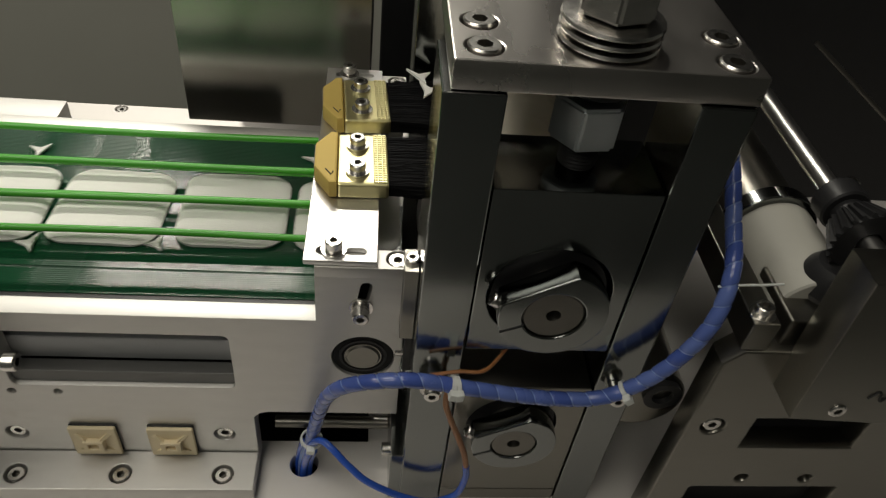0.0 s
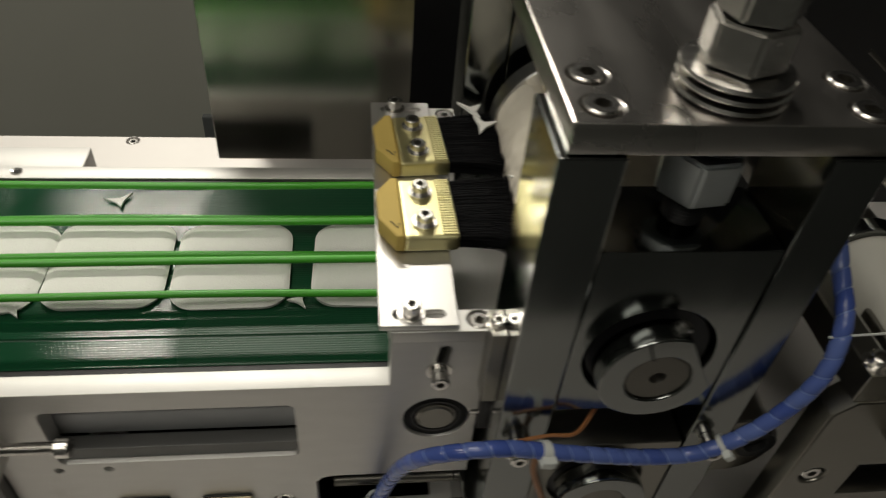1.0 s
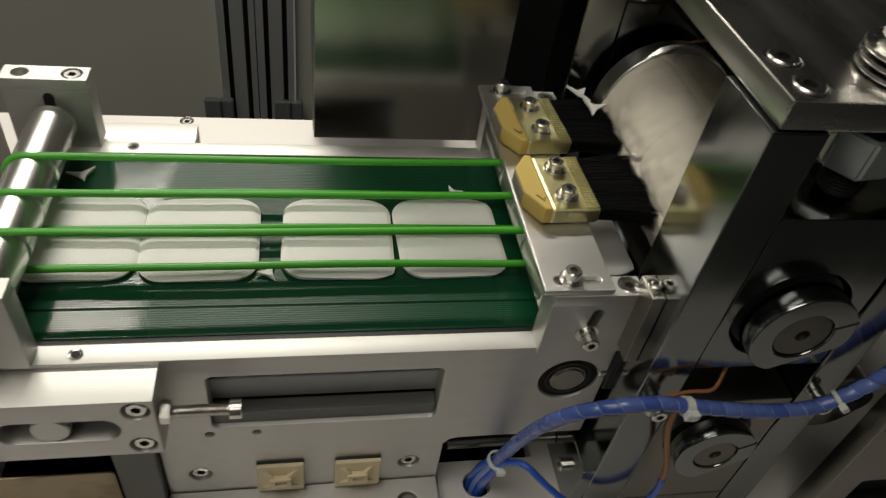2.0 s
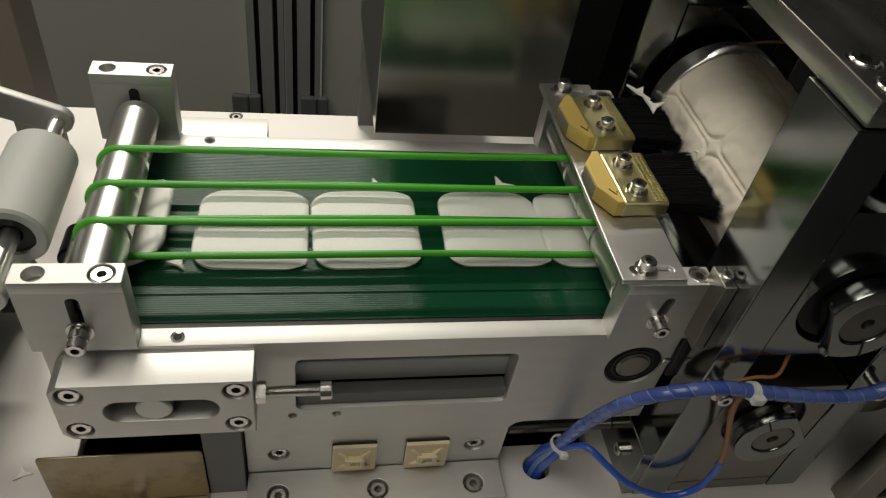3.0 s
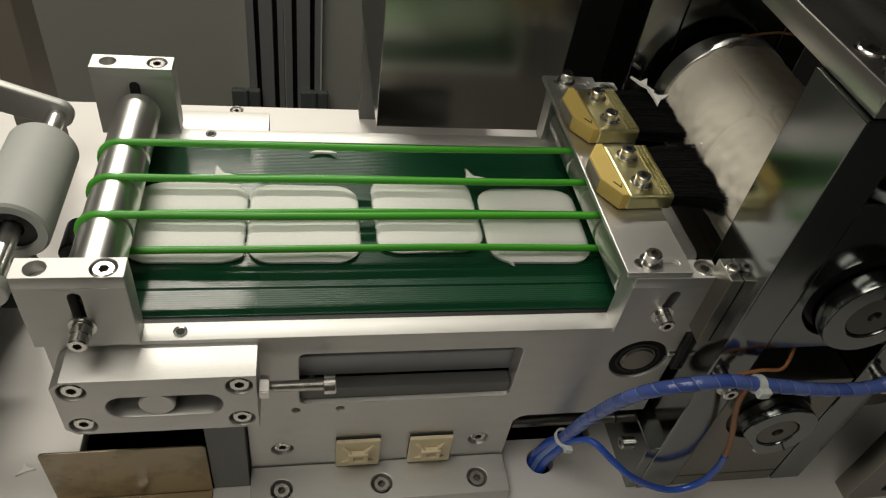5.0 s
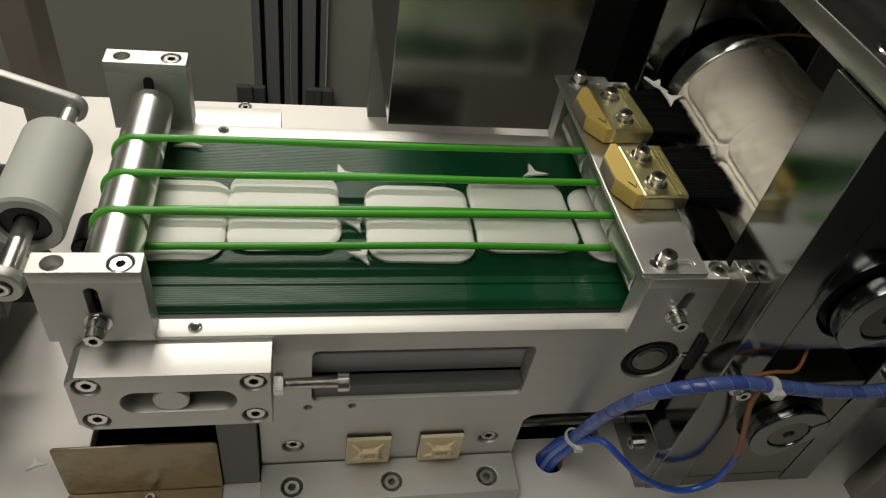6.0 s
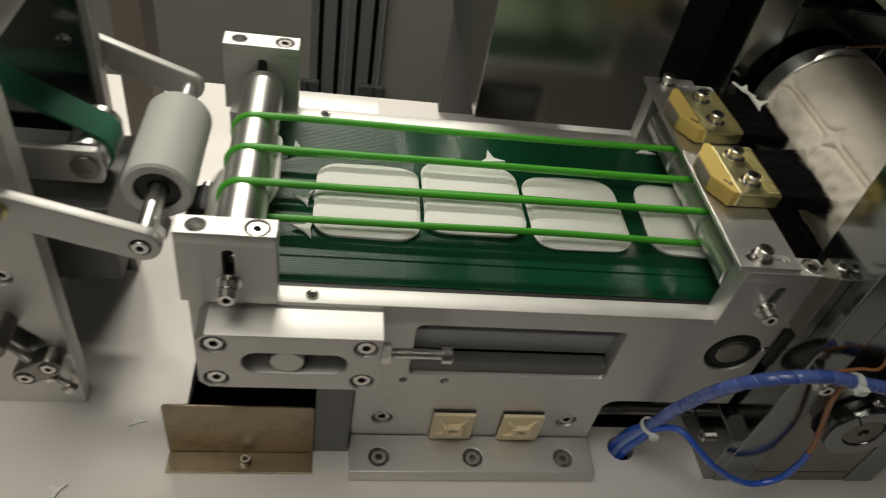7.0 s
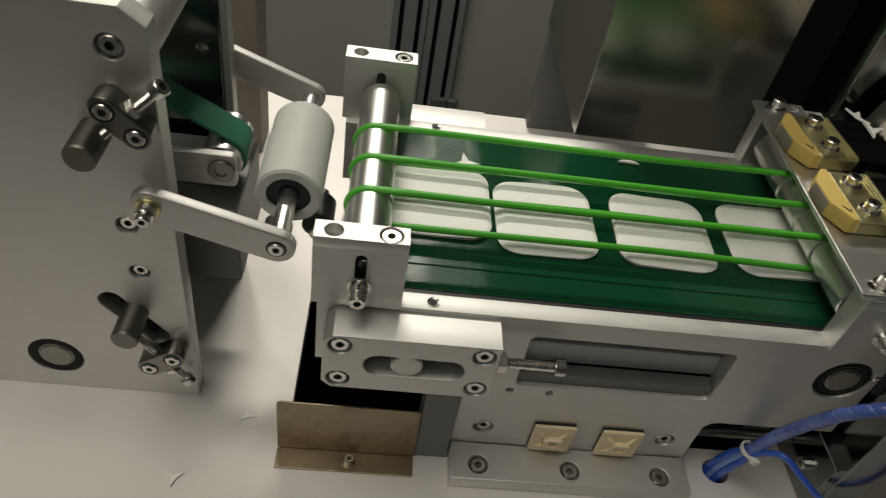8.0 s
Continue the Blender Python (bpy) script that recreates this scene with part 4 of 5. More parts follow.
def tie(x, y, z, r, tilt, tail):
    t = part("cable_tie", turn([(r, -0.0011), (r + 0.0011, -0.0011), (r + 0.0011, 0.0011), (r, 0.0011)], 24, "x", closed=True), "tie", AIR, "white nylon cable tie", pose(x, y, z, 0, tilt, tail))
    part("tie_head", box(-0.002, -r - 0.004, -0.0025, 0.002, -r, 0.0025, 0.0006), "tie", t, "", pose(x, y, z, 0, tilt, tail))


tie(0.0595, -0.0435, 0.1344, 0.0041, 12, 0)
tie(0.0617, -0.0435, 0.1340, 0.0041, 5, 10)
tie(-0.0143, -0.0132, 0.0383, 0.0058, -78, 0)
tie(0.1480, -0.0435, 0.1335, 0.0041, -45, 0)
part("cable_tie", tube(spline([(0.176, -0.034, 0.200), (0.186, -0.036, 0.2035), (0.196, -0.036, 0.204), (0.206, -0.035, 0.204)], 5), 0.0006, 6), "tie", AIR, "loose tail of a cable tie")
SMALL = thing("air_hose", "thin bright blue air hose looped below the bundle", "hose", (-0.02, -0.032, 0.05))
part("tube", tube(spline([(-0.0143, -0.0160, 0.0389), (-0.0055, -0.0260, 0.0553), (0.0085, -0.0360, 0.0471), (0.0205, -0.0410, 0.0374), (0.0403, -0.0420, 0.0233), (0.0579, -0.0420, 0.0168), (0.0725, -0.0420, 0.0251), (0.0765, -0.0420, 0.0440), (0.0754, -0.0420, 0.0573)], 8), 0.0021, 10), "blue", SMALL)
part("copper_end", tube(spline([(0.0755, -0.0420, 0.0563), (0.0730, -0.0420, 0.0696), (0.0680, -0.0420, 0.0857), (0.0615, -0.0420, 0.1044), (0.0580, -0.0420, 0.1177), (0.0585, -0.0410, 0.1308)], 8), 0.0017, 10), "copper", SMALL, "brown tube end")
part("sensor_wire", tube(spline([(0.0485, -0.0385, 0.1358), (0.0625, -0.0385, 0.1393), (0.0755, -0.0380, 0.1398), (0.0875, -0.0260, 0.1428)], 6), 0.0010, 6), "copper", SMALL, "thin copper coloured wire")
for x, z in ((0.0505, 0.1230), (0.1480, 0.1210)):
    c = thing("hose_screw", "socket screw with spacer and washer that anchors the hose tie", "screw", (x, SY0, z), "hose anchor screws")
    part("spacer", rod(0.0042, SY0 - 0.0055, SY0, "y", (x, 0, z), 0.0003), "screw", c)
    part("washer", WASHER, "screw", c, "", pose(x, SY0 - 0.0055, z, 90))
    screw(c, "m5", x, SY0 - 0.0067, z, "front", 15)
part("wire", tube(spline([(0.098, 0.150, 0.232), (0.110, 0.135, 0.243), (0.124, 0.12, 0.249)], 6), 0.0009, 6), "copper", SMALL, "thin copper coloured wire")

# ---- cable tie bases ----
def tie_base(x, z):
    t = thing("tie_mount", "cream nylon adhesive cable tie mount", "cable mount", (x, YF, z - 0.0135), "cable tie mounts")
    y = YF - 0.0002
    part("pad", box(x - 0.0135, y - 0.0012, z - 0.0135, x + 0.0135, y, z + 0.0135, 0.0005), "black", t, "dark adhesive pad")
    part("base", box(x - 0.0135, y - 0.0040, z - 0.0135, x + 0.0135, y - 0.0013, z + 0.0135, 0.0008), "nylon", t)
    for a, b in ((-1, 1), (1, 1), (-1, -1), (1, -1)):
        br = bmesh.new()
        p = [(0.0035 * a, 0.0022 * b), (0.0035 * a, 0.0045 * b), (0.0085 * a, 0.0095 * b), (0.0105 * a, 0.0080 * b)]
        lo = [br.verts.new((x + u, y - 0.0040, z + v)) for u, v in p]
        hi = [br.verts.new((x + u * 0.97, y - (0.0072 if i < 2 else 0.0044), z + v * 0.97)) for i, (u, v) in enumerate(p)]
        br.faces.new(hi)
        for i in range(4):
            br.faces.new((lo[i], lo[(i + 1) % 4], hi[(i + 1) % 4], hi[i]))
        bmesh.ops.recalc_face_normals(br, faces=br.faces[:])
        part("web", br, "nylon", t)
    part("bridge", plate([rrect(x - 0.0060, z - 0.0046, x + 0.0060, z + 0.0046, 0.0010, 2), rrect(x - 0.0030, z - 0.0022, x + 0.0030, z + 0.0022, 0.0004, 2)], "xz", y - 0.0078, y - 0.0041, 0.0004), "nylon", t)


tie_base(-0.1430, 0.0272)
tie_base(-0.0983, 0.0268)

# ---- bent tray ----
TR = thing("bent_sheet_guard", "tarnished brass-coloured bent sheet guard screwed to the table", "sheet guard", (-0.273, -0.02, 0))
part("flange", box(-0.317, -0.0275, 0.0002, -0.2298, -0.0135, 0.0014, 0.0003), "tray", TR)
part("upright", plate([rrect(-0.317, 0.0006, -0.2298, 0.0520, 0.003, 4)], "xz", -0.0134, -0.0122, 0.0003), "tray", TR)
screw(TR, "m4", -0.2706, -0.0200, 0.0014, "top", 10)
lone("drop_chute", box(-0.2295, -0.0115, 0.0, -0.2080, 0.004, 0.0835, 0.0004), "inner", "dark grey chute side below the belt", "chute")

# ---- left panels with the swing arms ----
LY0, LY1 = 0.0215, 0.0345
LP = thing("left_panel", "thick ground steel side panel of the next machine unit", "machine panel", (-0.45, 0.028, 0))
lout = [(-0.62, 0.0), (-0.3738, 0.0), (-0.3734, 0.2660), (-0.3838, 0.2745), (-0.62, 0.2745)]
lholes = [circ(-0.390, 0.2551, CB), circ(-0.3982, 0.1505, CB * 0.9), circ(-0.3965, 0.1155, CB * 0.9), circ(-0.4590, 0.0310, 0.0165, 40), pill(-0.4165, 0.0890, -0.393, 0.0600, 0.0070)]
part("panel", plate([lout, *lholes], "xz", LY0, LY1, 0.0006), "alu_matt", LP)
for x, z, s in ((-0.390, 0.2551, "m6"), (-0.3982, 0.1505, "m5"), (-0.3965, 0.1155, "m5")):
    screw(LP, s, x, LY0 + 0.0068, z, "front", 700 * z)
part("seal_ring", turn([(0.0108, LY0 + 0.0010), (0.0162, LY0 + 0.0010), (0.0162, LY0 + 0.008), (0.0108, LY0 + 0.008)], 40, "y", (-0.4590, 0, 0.0310), closed=True), "seal", LP, "black shaft seal")
part("shaft_end", turn([(0.0005, LY0), (0.0090, LY0), (0.0100, LY0 + 0.001), (0.0106, LY0 + 0.001), (0.0106, LY0 + 0.008)], 40, "y", (-0.4590, 0, 0.0310)), "steel_matt", LP, "turned shaft end")
# near-black sheet behind the panel's slot, for the shade in it
part("slot_shade", box(-0.43, LY1 - 0.002, 0.045, -0.38, LY1 + 0.001, 0.105, 0), "void", LP)


def adjuster(cx, cz, ang, rx, rz, reach, back, label):
    """A round stud, a link with two screws and a long adjusting screw through both."""
    t = thing("belt_adjuster", label, "adjuster", (cx, LY0, cz), "belt adjusters")
    part("stud", turn([(0.0005, LY0 - 0.0225), (0.0068, LY0 - 0.0225), (0.0076, LY0 - 0.0215), (0.0076, LY0 + 0.006)], 32, "y", (rx, 0, rz)), "shaft", t, "worn round steel stud")
    at = pose(cx, LY0, cz, 0, ang, 0)
    link = plate([pill(0, -0.0088, 0, 0.0088, 0.0072)], "xz", -0.0120, -0.0002, 0.0010)
    part("clamp_link", link, "steel_matt", t, "small ground steel link", at)
    for dz in (-0.0088, 0.0088):
        # black disc on the link's face paints a shaded ring round the screw
        part("seat_shade", rod(0.0055, -0.0122, -0.0118, "y", (0, 0, dz), 0.0001, 24), "black", t, "", at)
        part("screw", SCREW["m5"], "screw", t, "", at @ pose(0, -0.0080, dz, 90))
    y = -0.0070
    part("adjusting_screw", thread(0.0024, -back, reach, 0.0010, "x", (0, y, 0)), "screw", t, "threaded adjusting screw", at)
    part("lock_nut", nut_mesh(0.009, 0.004, 0), "screw", t, "", at @ pose(0.0074, y, 0, 0, 90, 0))
    part("screw_head", SCREW["m5"], "screw", t, "", at @ pose(reach - 0.0005, y, 0, 0, 90, 0))
    return t


adjuster(-0.3870, 0.2235, -45, -0.4035, 0.2100, 0.0235, 0.019, "worn steel belt adjuster with long socket screw on the upper panel")
adjuster(-0.3900, 0.0475, 56, -0.4035, 0.0815, 0.0220, 0.034, "worn steel belt adjuster with socket screw near the panel foot")

LR = thing("rear_left_panel", "steel side panel, dark for shade, behind the swing arm roller", "machine panel", (-0.45, 0.14, 0))
# dark steel carries the panel's shade; the strip below paints its bright edge
part("panel", plate([[(-0.62, 0), (-0.372, 0), (-0.372, 0.27), (-0.382, 0.28), (-0.62, 0.28)], circ(-0.383, 0.1915, 0.0035, 16), circ(-0.384, 0.238, 0.0035, 16)], "xz", 0.138, 0.150, 0.0006), "steel", LR)
part("bright_edge", box(-0.3715, 0.1385, 0.0, -0.3665, 0.1495, 0.29, 0.0005), "alu_matt", LR, "lighter strip for the bright upright edge of the panel")
part("cross_tube", rod(0.0170, LY1, 0.1375, "y", (-0.3960, 0, 0.2430), 0.0005, 40), "alu_matt", LR, "aluminium cross roller")


def arm(name_label, x0, z0, x1, z1, y0, y1, r0, r1, pivot):
    t = thing("swing_arm", name_label, "swing arm", (x0, y0, z0), "swing arms")
    d = math.atan2(z1 - z0, x1 - x0)
    pts = [(x1 + r1 * math.cos(d - math.pi / 2 + math.pi * i / 12), z1 + r1 * math.sin(d - math.pi / 2 + math.pi * i / 12)) for i in range(13)]
    pts += [(x0 + r0 * math.cos(d + math.pi / 2 + math.pi * i / 12), z0 + r0 * math.sin(d + math.pi / 2 + math.pi * i / 12)) for i in range(13)]
    part("arm", plate([pts], "xz", y0, y1, 0.0012), "alu_matt", t)
    if pivot:
        part("washer", rod(0.0062, y0 - 0.0012, y0, "y", (x0, 0, z0), 0.0002), "brass", t)
        part("pivot_nut", rod(0.0047, y0 - 0.0072, y0 - 0.0013, "y", (x0, 0, z0)), "screw", t)
        screw(t, "m4", x0, y0 - 0.0070, z0, "front", 10, "pivot_screw")
        # black disc on the arm paints the shade round its end screw
        part("end_seat_shade", rod(0.0054, y0 - 0.0002, y0 + 0.0005, "y", (x1, 0, z1), 0.0001), "black", t)
        screw(t, "m5", x1, y0 + 0.0037, z1, "front", 30, "shaft_screw")
    return t


AX, AZ = -0.3190, 0.1570
arm("flat aluminium swing arm bolted to the side panel", -0.3805, 0.1765, AX, AZ, 0.0085, 0.0150, 0.0095, 0.0098, True)
arm("flat aluminium swing arm at the far panel", -0.3820, 0.1810, AX, AZ, 0.1515, 0.1580, 0.0098, 0.0090, False)
WR = thing("rubber_roller", "white rubber covered roller carried between two swing arms", "roller", (AX, 0.09, AZ))
part("cover", turn([(0.0125, 0.0505), (0.0172, 0.0500), (0.0186, 0.0515), (0.0186, 0.1185), (0.0172, 0.1200), (0.0125, 0.1195)], 48, "y", (AX, 0, AZ), closed=True), "rubber_white", WR, "white rubber cover")
part("bearing", turn([(0.0060, 0.0530), (0.0124, 0.0530), (0.0124, 0.117), (0.0060, 0.117)], 36, "y", (AX, 0, AZ), closed=True), "black", WR, "black bearing")
part("shaft", rod(0.0050, 0.0150, 0.1515, "y", (AX, 0, AZ)), "turned", WR, "polished shaft")

# green flat belt on its nose pulley
GB = thing("flat_belt_unit", "green flat belt round a steel nose pulley on a bracket", "belt drive", (-0.37, 0.09, 0.15))
PX, PZ, PR = -0.3605, 0.1575, 0.0138
path = [(PX + PR * math.cos(radians(a)), PZ + PR * math.sin(radians(a))) for a in range(-90, 66, 12)]
path += [(-0.405, 0.1985), (-0.45, 0.2190)]
inner = [(PX + (PR - 0.0018) * math.cos(radians(a)), PZ + (PR - 0.0018) * math.sin(radians(a))) for a in range(-90, 66, 12)] + [(-0.4057, 0.1966), (-0.4507, 0.2171)]
part("belt", plate([[(-0.45, PZ - PR), *path, *inner[::-1], (-0.45, PZ - PR + 0.0018)]], "xz", 0.0790, 0.1010, 0.0003), "green_belt2", GB)
part("pulley", turn([(0.004, 0.0725), (PR - 0.0022, 0.0725), (PR - 0.0019, 0.073), (PR - 0.0019, 0.108), (0.004, 0.108)], 40, "y", (PX, 0, PZ)), "turned", GB)
part("bracket", plate([rrect(-0.412, 0.1465, PX + 0.0100, 0.1685, 0.0030, 4)], "xz", 0.0660, 0.0715, 0.0008), "alu_matt", GB)
part("pivot", turn([(0.0005, 0.0650), (0.0030, 0.0650), (0.0034, 0.0640), (0.0072, 0.0640), (0.0076, 0.0645), (0.0076, 0.0662)], 28, "y", (PX + 0.002, 0, 0.158)), "steel_matt", GB)
part("lower_guide", box(-0.45, 0.0600, 0.075, -0.350, 0.1300, 0.133, 0.001), "inner", GB, "dark grey guide box")
LO = thing("lower_roller", "small black covered lower roller below the rubber roller", "roller", (-0.3055, 0.08, 0.112))
part("cover", rod(0.0100, 0.086, 0.110, "y", (-0.3060, 0, 0.1040), 0.001, 40), "black", LO)
part("shaft", rod(0.0045, 0.078, 0.120, "y", (-0.3060, 0, 0.1040)), "screw", LO)
lone("splined_end", thread(0.0085, 0.060, 0.072, 0.0015, "y", (-0.3275, 0, 0.118)), "turned", "small turned end piece near the roller", "fitting")

# ---- right panel group ----
RP = thing("right_panel", "ground steel side panel with a milled notch", "machine panel", (0.25, -0.04, 0))
RY0 = -0.050
rout = [(0.1858, 0.0), (0.42, 0.0), (0.42, 0.172), (0.1945, 0.1735), (0.1858, 0.1640)]
part("panel", plate([rout, circ(0.2000, 0.1120, CB), [(0.2220, 0.0930), (0.2870, 0.0930), (0.2870, 0.1190), (0.2220, 0.1190)], circ(0.2360, 0.0600, 0.004, 16), circ(0.2750, 0.0600, 0.004, 16), rrect(0.208, 0.01, 0.30, 0.050, 0.002)], "xz", RY0, RY0 + 0.014, 0.0013), "steel_matt", RP)
# black sheet added behind the panel keeps its notch and openings dark
part("dark_backing", box(0.205, RY0 + 0.0141, 0.0, 0.42, RY0 + 0.018, 0.150, 0.0), "black", RP)
screw(RP, "m6", 0.2000, RY0 + 0.0068, 0.1120, "front", 10)
screw(RP, "m4", 0.2360, RY0 + 0.009, 0.0600, "front", 10)
screw(RP, "m4", 0.2750, RY0 + 0.009, 0.0600, "front", 40)
part("bar", box(0.1915, -0.0495, 0.1740, 0.2045, 0.060, 0.1920, 0.0008), "steel_matt", RP, "steel bar across the panel")
screw(RP, "m5", 0.1970, -0.0430, 0.1932, "top", 22)
part("washer", WASHER, "screw", RP, "", pose(0.1970, -0.0430, 0.1921))
part("bearing_block", box(0.2120, -0.0450, 0.1500, 0.2400, -0.0080, 0.1900, 0.0012), "steel_matt", RP)
part("tab", plate([[(0.2180, 0.1490), (0.34, 0.1400), (0.34, 0.2400), (0.2150, 0.2400)]], "xz", -0.0700, -0.0485, 0.0006), "steel_matt", RP, "upright steel tab")
screw(RP, "m5", 0.2390, -0.0660, 0.1560, "front", 10)
for k, (u, v) in enumerate(((0.249, 0.166), (0.253, 0.178), (0.262, 0.186))):
    part("ink_mark", tube(spline([(u, -0.0702, v), (u + 0.004, -0.0702, v + 0.005), (u + 0.007, -0.0702, v - 0.002), (u + 0.010, -0.0702, v + 0.004)], 4), 0.0006, 5), "ink", RP, "dark pen mark")
WX, WZ = 0.2345, 0.1780
WR2 = thing("web_roller", "shade-darkened plastic web roller with a steel end ring beside the stand", "roller", (WX, 0.06, WZ))
part("sleeve", rod(0.0235, -0.030, 0.0300, "y", (WX, 0, WZ), 0.001, 48), "pale", WR2)
part("rear_sleeve", rod(0.0225, 0.0401, 0.150, "y", (WX, 0, WZ), 0.001, 48), "steel_matt", WR2)
part("end_ring", turn([(0.010, 0.0302), (0.0262, 0.0302), (0.0268, 0.0310), (0.0268, 0.0392), (0.0262, 0.0400), (0.010, 0.0400)], 48, "y", (WX, 0, WZ), closed=True), "steel", WR2, "polished steel ring")
GR = thing("guide_rod", "polished steel guide rod with black clamp couplings", "guide rod", (0.2435, 0.02, 0.22))
GX, GZ = 0.2455, 0.2200
part("rod", rod(0.0052, -0.085, 0.17, "y", (GX, 0, GZ), 0.0005, 28), "turned", GR)


def bevel_gear(R0, R1, a0, a1, teeth):
    bm = bmesh.new()
    rings = []
    for R, a, lift in ((0.0060, a0, 0), (R0 - 0.002, a0, 0), (R0, a0 + 0.001, 1), (R1, a1 - 0.006, 1), (R1 - 0.002, a1 - 0.005, 0), (R1 * 0.7, a1 - 0.005, 0), (R1 * 0.68, a1, 0), (0.0060, a1, 0)):
        n = teeth * 4
        rings.append([bm.verts.new((GX + (R - (0.0022 if lift and i % 4 > 1 else 0)) * math.cos(2 * math.pi * i / n), a, GZ + (R - (0.0022 if lift and i % 4 > 1 else 0)) * math.sin(2 * math.pi * i / n))) for i in range(n)])
    for p, q in zip(rings, rings[1:]):
        for i in range(len(p)):
            bm.faces.new((p[i], p[(i + 1) % len(p)], q[(i + 1) % len(p)], q[i]))
    bmesh.ops.recalc_face_normals(bm, faces=bm.faces[:])
    return bm


part("bevel_gear", bevel_gear(0.0185, 0.0120, -0.0230, 0.0000, 24), "black", GR, "black toothed bevel gear")
part("hub", rod(0.0120, 0.0002, 0.0130, "y", (GX, 0, GZ), 0.001, 28), "black", GR, "black hub")
part("lower_gear", turn([(0.004, 0.1885), (0.0150, 0.1885), (0.0165, 0.1930), (0.0150, 0.2000), (0.0105, 0.2060), (0.004, 0.2060)], 32, "z", (GX - 0.006, -0.022, 0)), "black", GR, "black bevel gear below")
screw(GR, "m4", 0.2540, 0.0170, 0.2235, "top", 10)
part("clamp_ear", box(0.2460, 0.0085, 0.2100, 0.2600, 0.0250, 0.2235, 0.002), "black", GR)
DR = thing("drive_roller", "pale round roller end between the stand and panel", "roller", (0.172, 0.02, 0.105))
part("sleeve", rod(0.0235, -0.0280, 0.10, "y", (0.1690, 0, 0.1050), 0.001, 40), "steel_matt", DR)
part("hub_seal", turn([(0.006, -0.0320), (0.0105, -0.0320), (0.0105, -0.0285), (0.006, -0.0285)], 32, "y", (0.1775, 0, 0.1120), closed=True), "black", DR, "dark hub")
lone("rear_bar", tube([(0.341, 0.227, 0.200), (0.414, 0.209, 0.150), (0.56, 0.173, 0.05)], 0.0018, 12), "shaft", "thin steel bar in the dark behind the rod", "bar")
# Black sheet added for the dark background; its height shades the rollers.
lone("shading_screen", box(0.13, 0.30, 0.0, 0.9, 0.31, 0.62, 0.001), "black", "black sheet for the dark background, tall to shade the rollers", "panel", kind="structure")

# ---- loose scraps on the table ----
for x, y, r in ((-0.3400, 0.008, 20), (-0.375, -0.039, 60), (-0.353, -0.056, 110)):
    scrap("small white cotton offcut lying on the steel table", x, y, 0.0004, 0.0065, 0, 0, r)

# ---- cotton pads and offcuts on the belt ----
PZ0 = 0.1366


def pad_mesh(w, d, seed):
    rng = random.Random(seed)
    bm = bmesh.new()
    nx, ny, r = 30, 30, 0.014
    grid = []
    ear = rng.choice((0, 1, 2, 3))
    amt = rng.uniform(0.0, 0.004)
    for i in range(nx + 1):
        row = []
        for j in range(ny + 1):
            u, v = (2 * i / nx - 1), (2 * j / ny - 1)
            u, v = u * (1 + 0.16 * (1 - u * u)), v * (1 + 0.16 * (1 - v * v))
            x, y = u * w / 2, v * d / 2
            cx, cy = abs(x) - w / 2 + r, abs(y) - d / 2 + r
            if cx > 0 and cy > 0:
                m = max(cx, cy) / math.hypot(cx, cy)
                sx, sy = math.copysign(w / 2 - r + cx * m, x), math.copysign(d / 2 - r + cy * m, y)
                k = (1, 1) if (x > 0) == (ear % 2 == 0) and (y > 0) == (ear < 2) else None
                if k:
                    sx += math.copysign(amt * min(cx, cy) / r, x)
                x, y = sx, sy
            edge = min(w / 2 - abs(u * w / 2), d / 2 - abs(v * d / 2))
            z = 0.0036 - 0.0018 * math.exp(-max(edge, 0) / 0.0016)
            seam = math.exp(-((edge - 0.0045) / 0.0010) ** 2)
            z -= 0.00012 * seam
            z += 0.00025 * noise.noise(Vector((x * 60, y * 60, seed * 3.1))) + 0.0012 * noise.noise(Vector((x * 25 + seed, y * 25, seed * 1.7))) * (edge < 0.004)
            row.append(bm.verts.new((x, y, max(z, 0.0012))))
        grid.append(row)
    for i in range(nx):
        for j in range(ny):
            bm.faces.new((grid[i][j], grid[i + 1][j], grid[i + 1][j + 1], grid[i][j + 1]))
    rim = grid[0][:] + [grid[i][ny] for i in range(1, nx + 1)] + grid[nx][ny - 1::-1] + [grid[i][0] for i in range(nx - 1, 0, -1)]
    low = [bm.verts.new((v.co.x * 0.985, v.co.y * 0.985, 0.0)) for v in rim]
    for k in range(len(rim)):
        bm.faces.new((rim[k], rim[(k + 1) % len(rim)], low[(k + 1) % len(rim)], low[k]))
    bm.faces.new(low)
    bmesh.ops.recalc_face_normals(bm, faces=bm.faces[:])
    return smooth(bm, 60)


PAD_LEFT = [-0.297, -0.232, -0.1655, -0.0955, -0.028, 0.047, 0.112, 0.1895, 0.252, 0.326, 0.404, 0.469, 0.5345, 0.610, 0.684, 0.748]
PADS = []
PAD_SHIFT = {3: 0.0015, 7: 0.001, 9: 0.0075, 10: -0.002, 11: 0.0060, 12: -0.0015, 13: -0.002}
for k, u in enumerate(PAD_LEFT):
    pad = lone("cotton_pad", pad_mesh(0.0628, 0.0665, k), "cotton", "square white cotton pad with rounded corners on the belt", "cotton pad", pose(u + 0.031, 0.0785, PZ0), "cotton pads on the belt")
    PADS.append((pad, u + 0.031, 0.0790 + PAD_SHIFT.get(k, 0.0), 1.6 * math.sin(2.3 * k)))
BITS = []
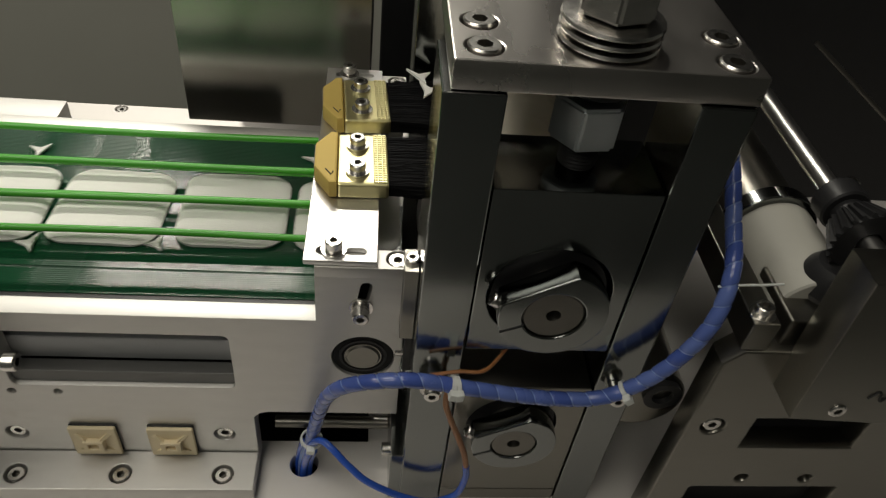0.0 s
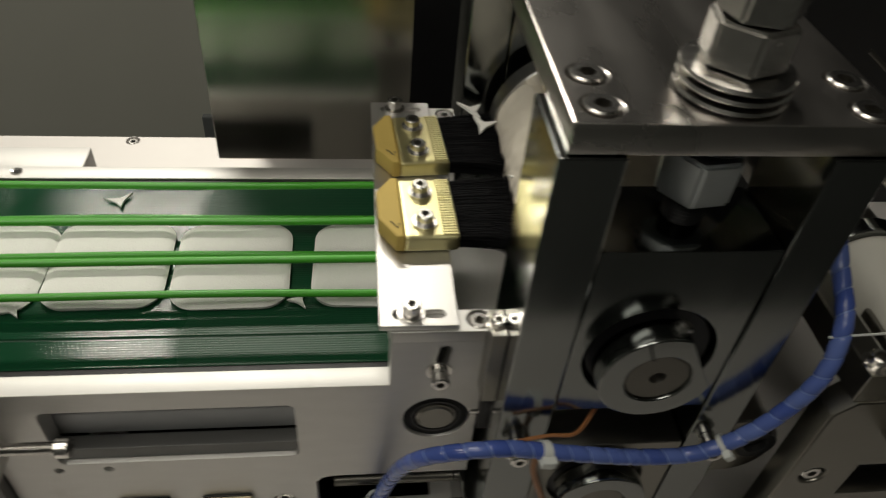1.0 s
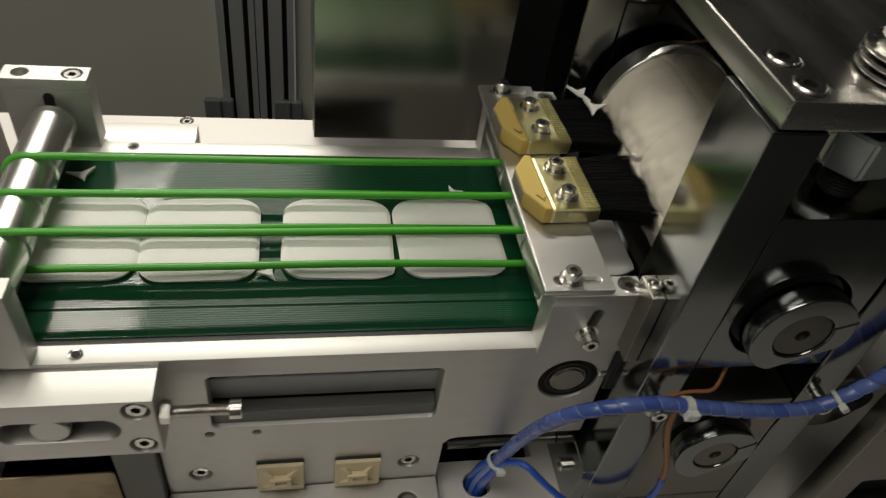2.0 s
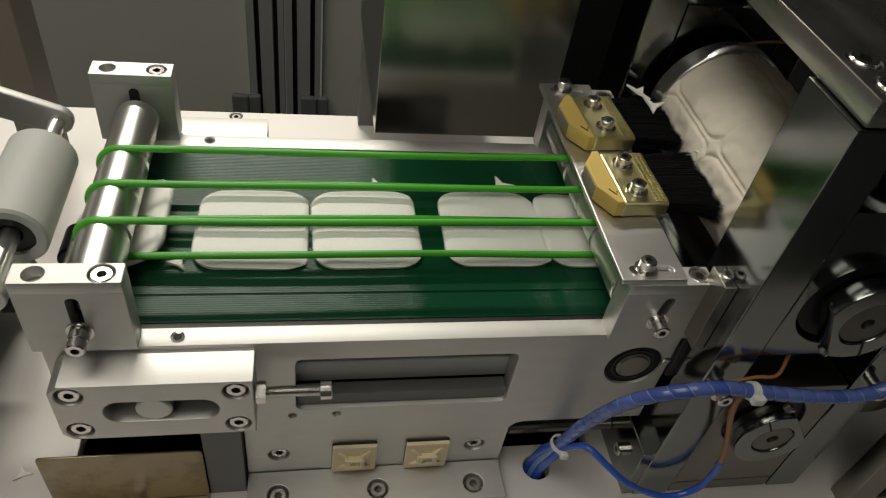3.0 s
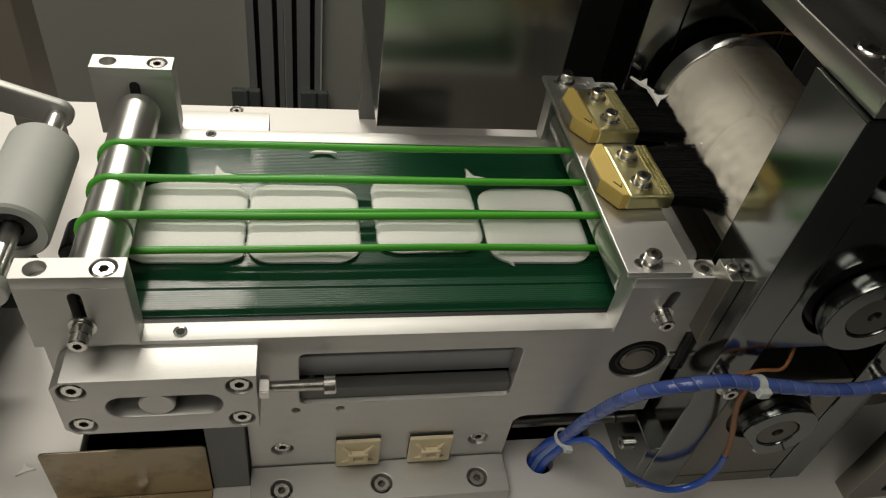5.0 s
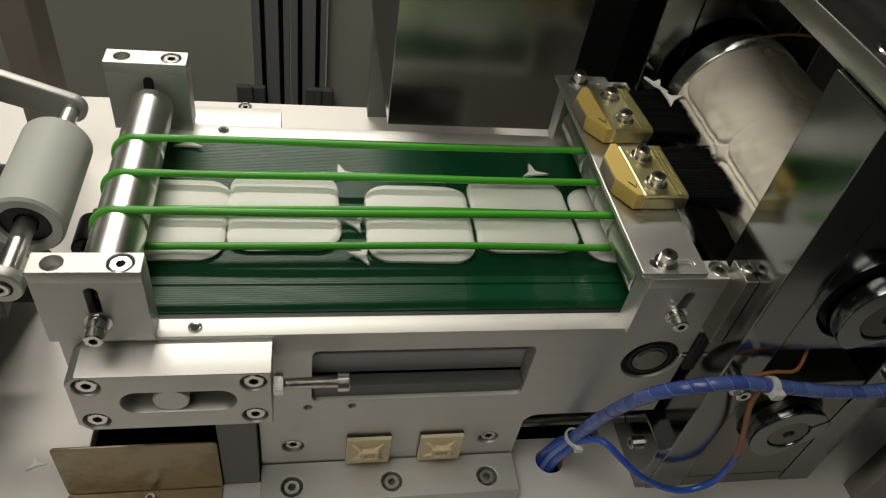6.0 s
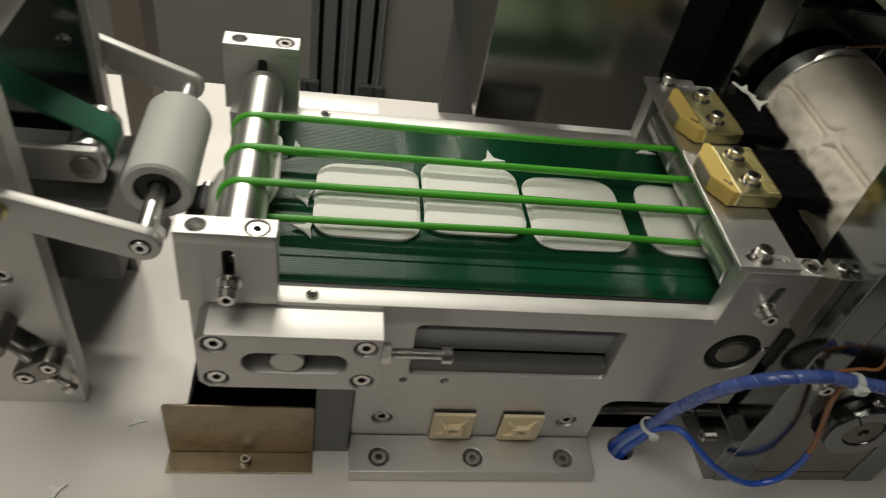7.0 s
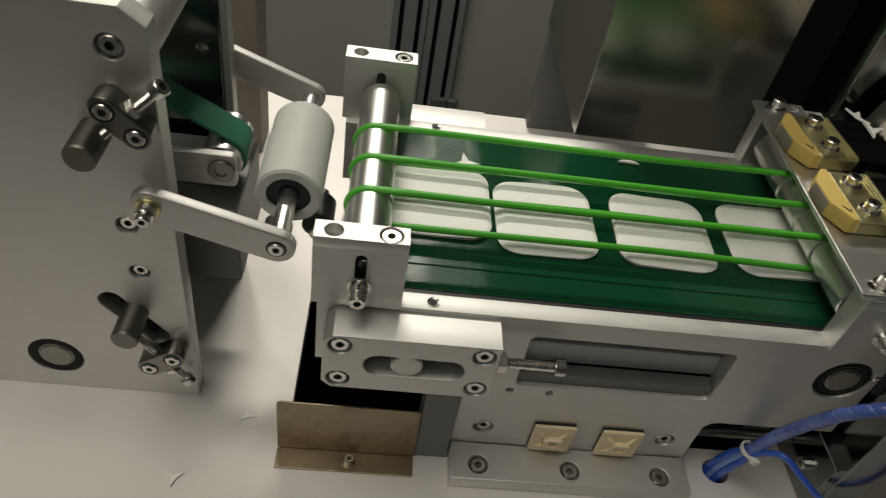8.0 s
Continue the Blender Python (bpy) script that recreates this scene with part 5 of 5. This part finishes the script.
for u, y, r, s in ((-0.021, 0.135, 200, 0.0095), (-0.193, 0.131, 70, 0.009), (-0.170, 0.045, 90, 0.009), (-0.103, 0.048, 100, 0.008), (0.040, 0.0515, 95, 0.008), (0.152, 0.121, 20, 0.007), (0.234, 0.122, 15, 0.010), (0.297, 0.148, 0, 0.010), (0.391, 0.122, 15, 0.010), (0.398, 0.0755, 80, 0.009), (0.400, 0.050, 85, 0.010), (0.517, 0.127, 10, 0.0105), (0.633, 0.150, 0, 0.009)):
    bit = scrap("torn white cotton offcut riding on the green belt", u, y, PZ0 + 0.0005, s, 0, 0, r)
    BITS.append((bit, u, y, r))

TRAVEL = [(0.0, 0.0), (0.5, 0.048), (1.0, 0.096), (1.5, 0.1425), (2.0, 0.1875), (2.5, 0.2335), (3.0, 0.280), (3.5, 0.3265), (4.0, 0.3695), (4.5, 0.4140), (5.0, 0.4590), (5.5, 0.5050), (6.0, 0.5500), (6.5, 0.5945), (7.0, 0.6405), (7.5, 0.6855), (8.0, 0.7310)]


def travelled(t):
    for (a, p), (b, q) in zip(TRAVEL, TRAVEL[1:]):
        if t <= b:
            return p + (q - p) * (t - a) / (b - a)
    return TRAVEL[-1][1]


def on_belt(x, y, z, rz):
    """The pose of a thing lying on the moving belt; past the ends it dips out of the run."""
    if x > 0.032:
        k = min(1.0, (x - 0.032) / 0.045)
        return pose(min(x, 0.098), y, z - 0.060 * k, 0, 0, rz)
    if x < -0.268:
        over = -0.268 - x
        ang = min(88.0, math.degrees(over / 0.020))
        drop = max(0.0, over - 0.031)
        c = Vector((-0.268, y, 0.1205))
        return pose(c.x - 0.0161 * math.sin(radians(ang)) + min(1.4 * drop, 0.14), y, c.z + 0.0161 * math.cos(radians(ang)) - min(2.4 * drop, 0.34), 0, -ang, rz)
    return pose(x, y, z, 0, 0, rz)


def motions():
    """Everything that moves: pads and offcuts on the belt, the rolls and the cord rollers."""
    times = [k * 0.1 for k in range(81)]
    for i, (pad, u, y, r) in enumerate(PADS):
        rows = []
        for t in times:
            slip = 0.0
            if i == 10:
                slip = -0.015 * min(1.0, max(0.0, (5.5 - t) / 0.6))
            if i in (2, 3):
                slip = 0.0047 * min(1.0, max(0.0, (t - 0.6) / 0.9))
            if i == 2:
                slip += 0.0070 * min(1.0, t / 0.5)
            if i == 8:
                slip = 0.0110 * min(1.0, max(0.0, (t - 4.8) / 1.1))
            rows.append((t, on_belt(u + slip - travelled(t), y, PZ0, r)))
        walk(pad, rows)
    for i, (bit, u, y, r) in enumerate(BITS):
        slip = [0.049 * min(1.0, max(0.0, (t - 0.5) / 0.5)) if i == 0 else 0.0 for t in times]
        walk(bit, [(t, on_belt(u - d - travelled(t), y, PZ0 + 0.0005, r)) for t, d in zip(times, slip)])
    for ob, s in BELT_SEGS:
        walk(ob, [(t, belt_pose(s + travelled(t))) for t in times])
    for ob, rate in ((ROLL_UP, 92.0), (ROLL_LO, -92.0)):
        c = PLACE[ob].translation
        walk(ob, [(t * 0.5, pose(c.x, c.y, c.z, 0, rate * t * 0.5, 0)) for t in range(17)])
    for ob in (ROLL_L, ROLL_R):
        c = PLACE[ob].translation
        walk(ob, [(t * 0.1, pose(c.x, c.y, c.z, 0, -math.degrees(travelled(t * 0.1) / RR), 0)) for t in range(81)])


motions()
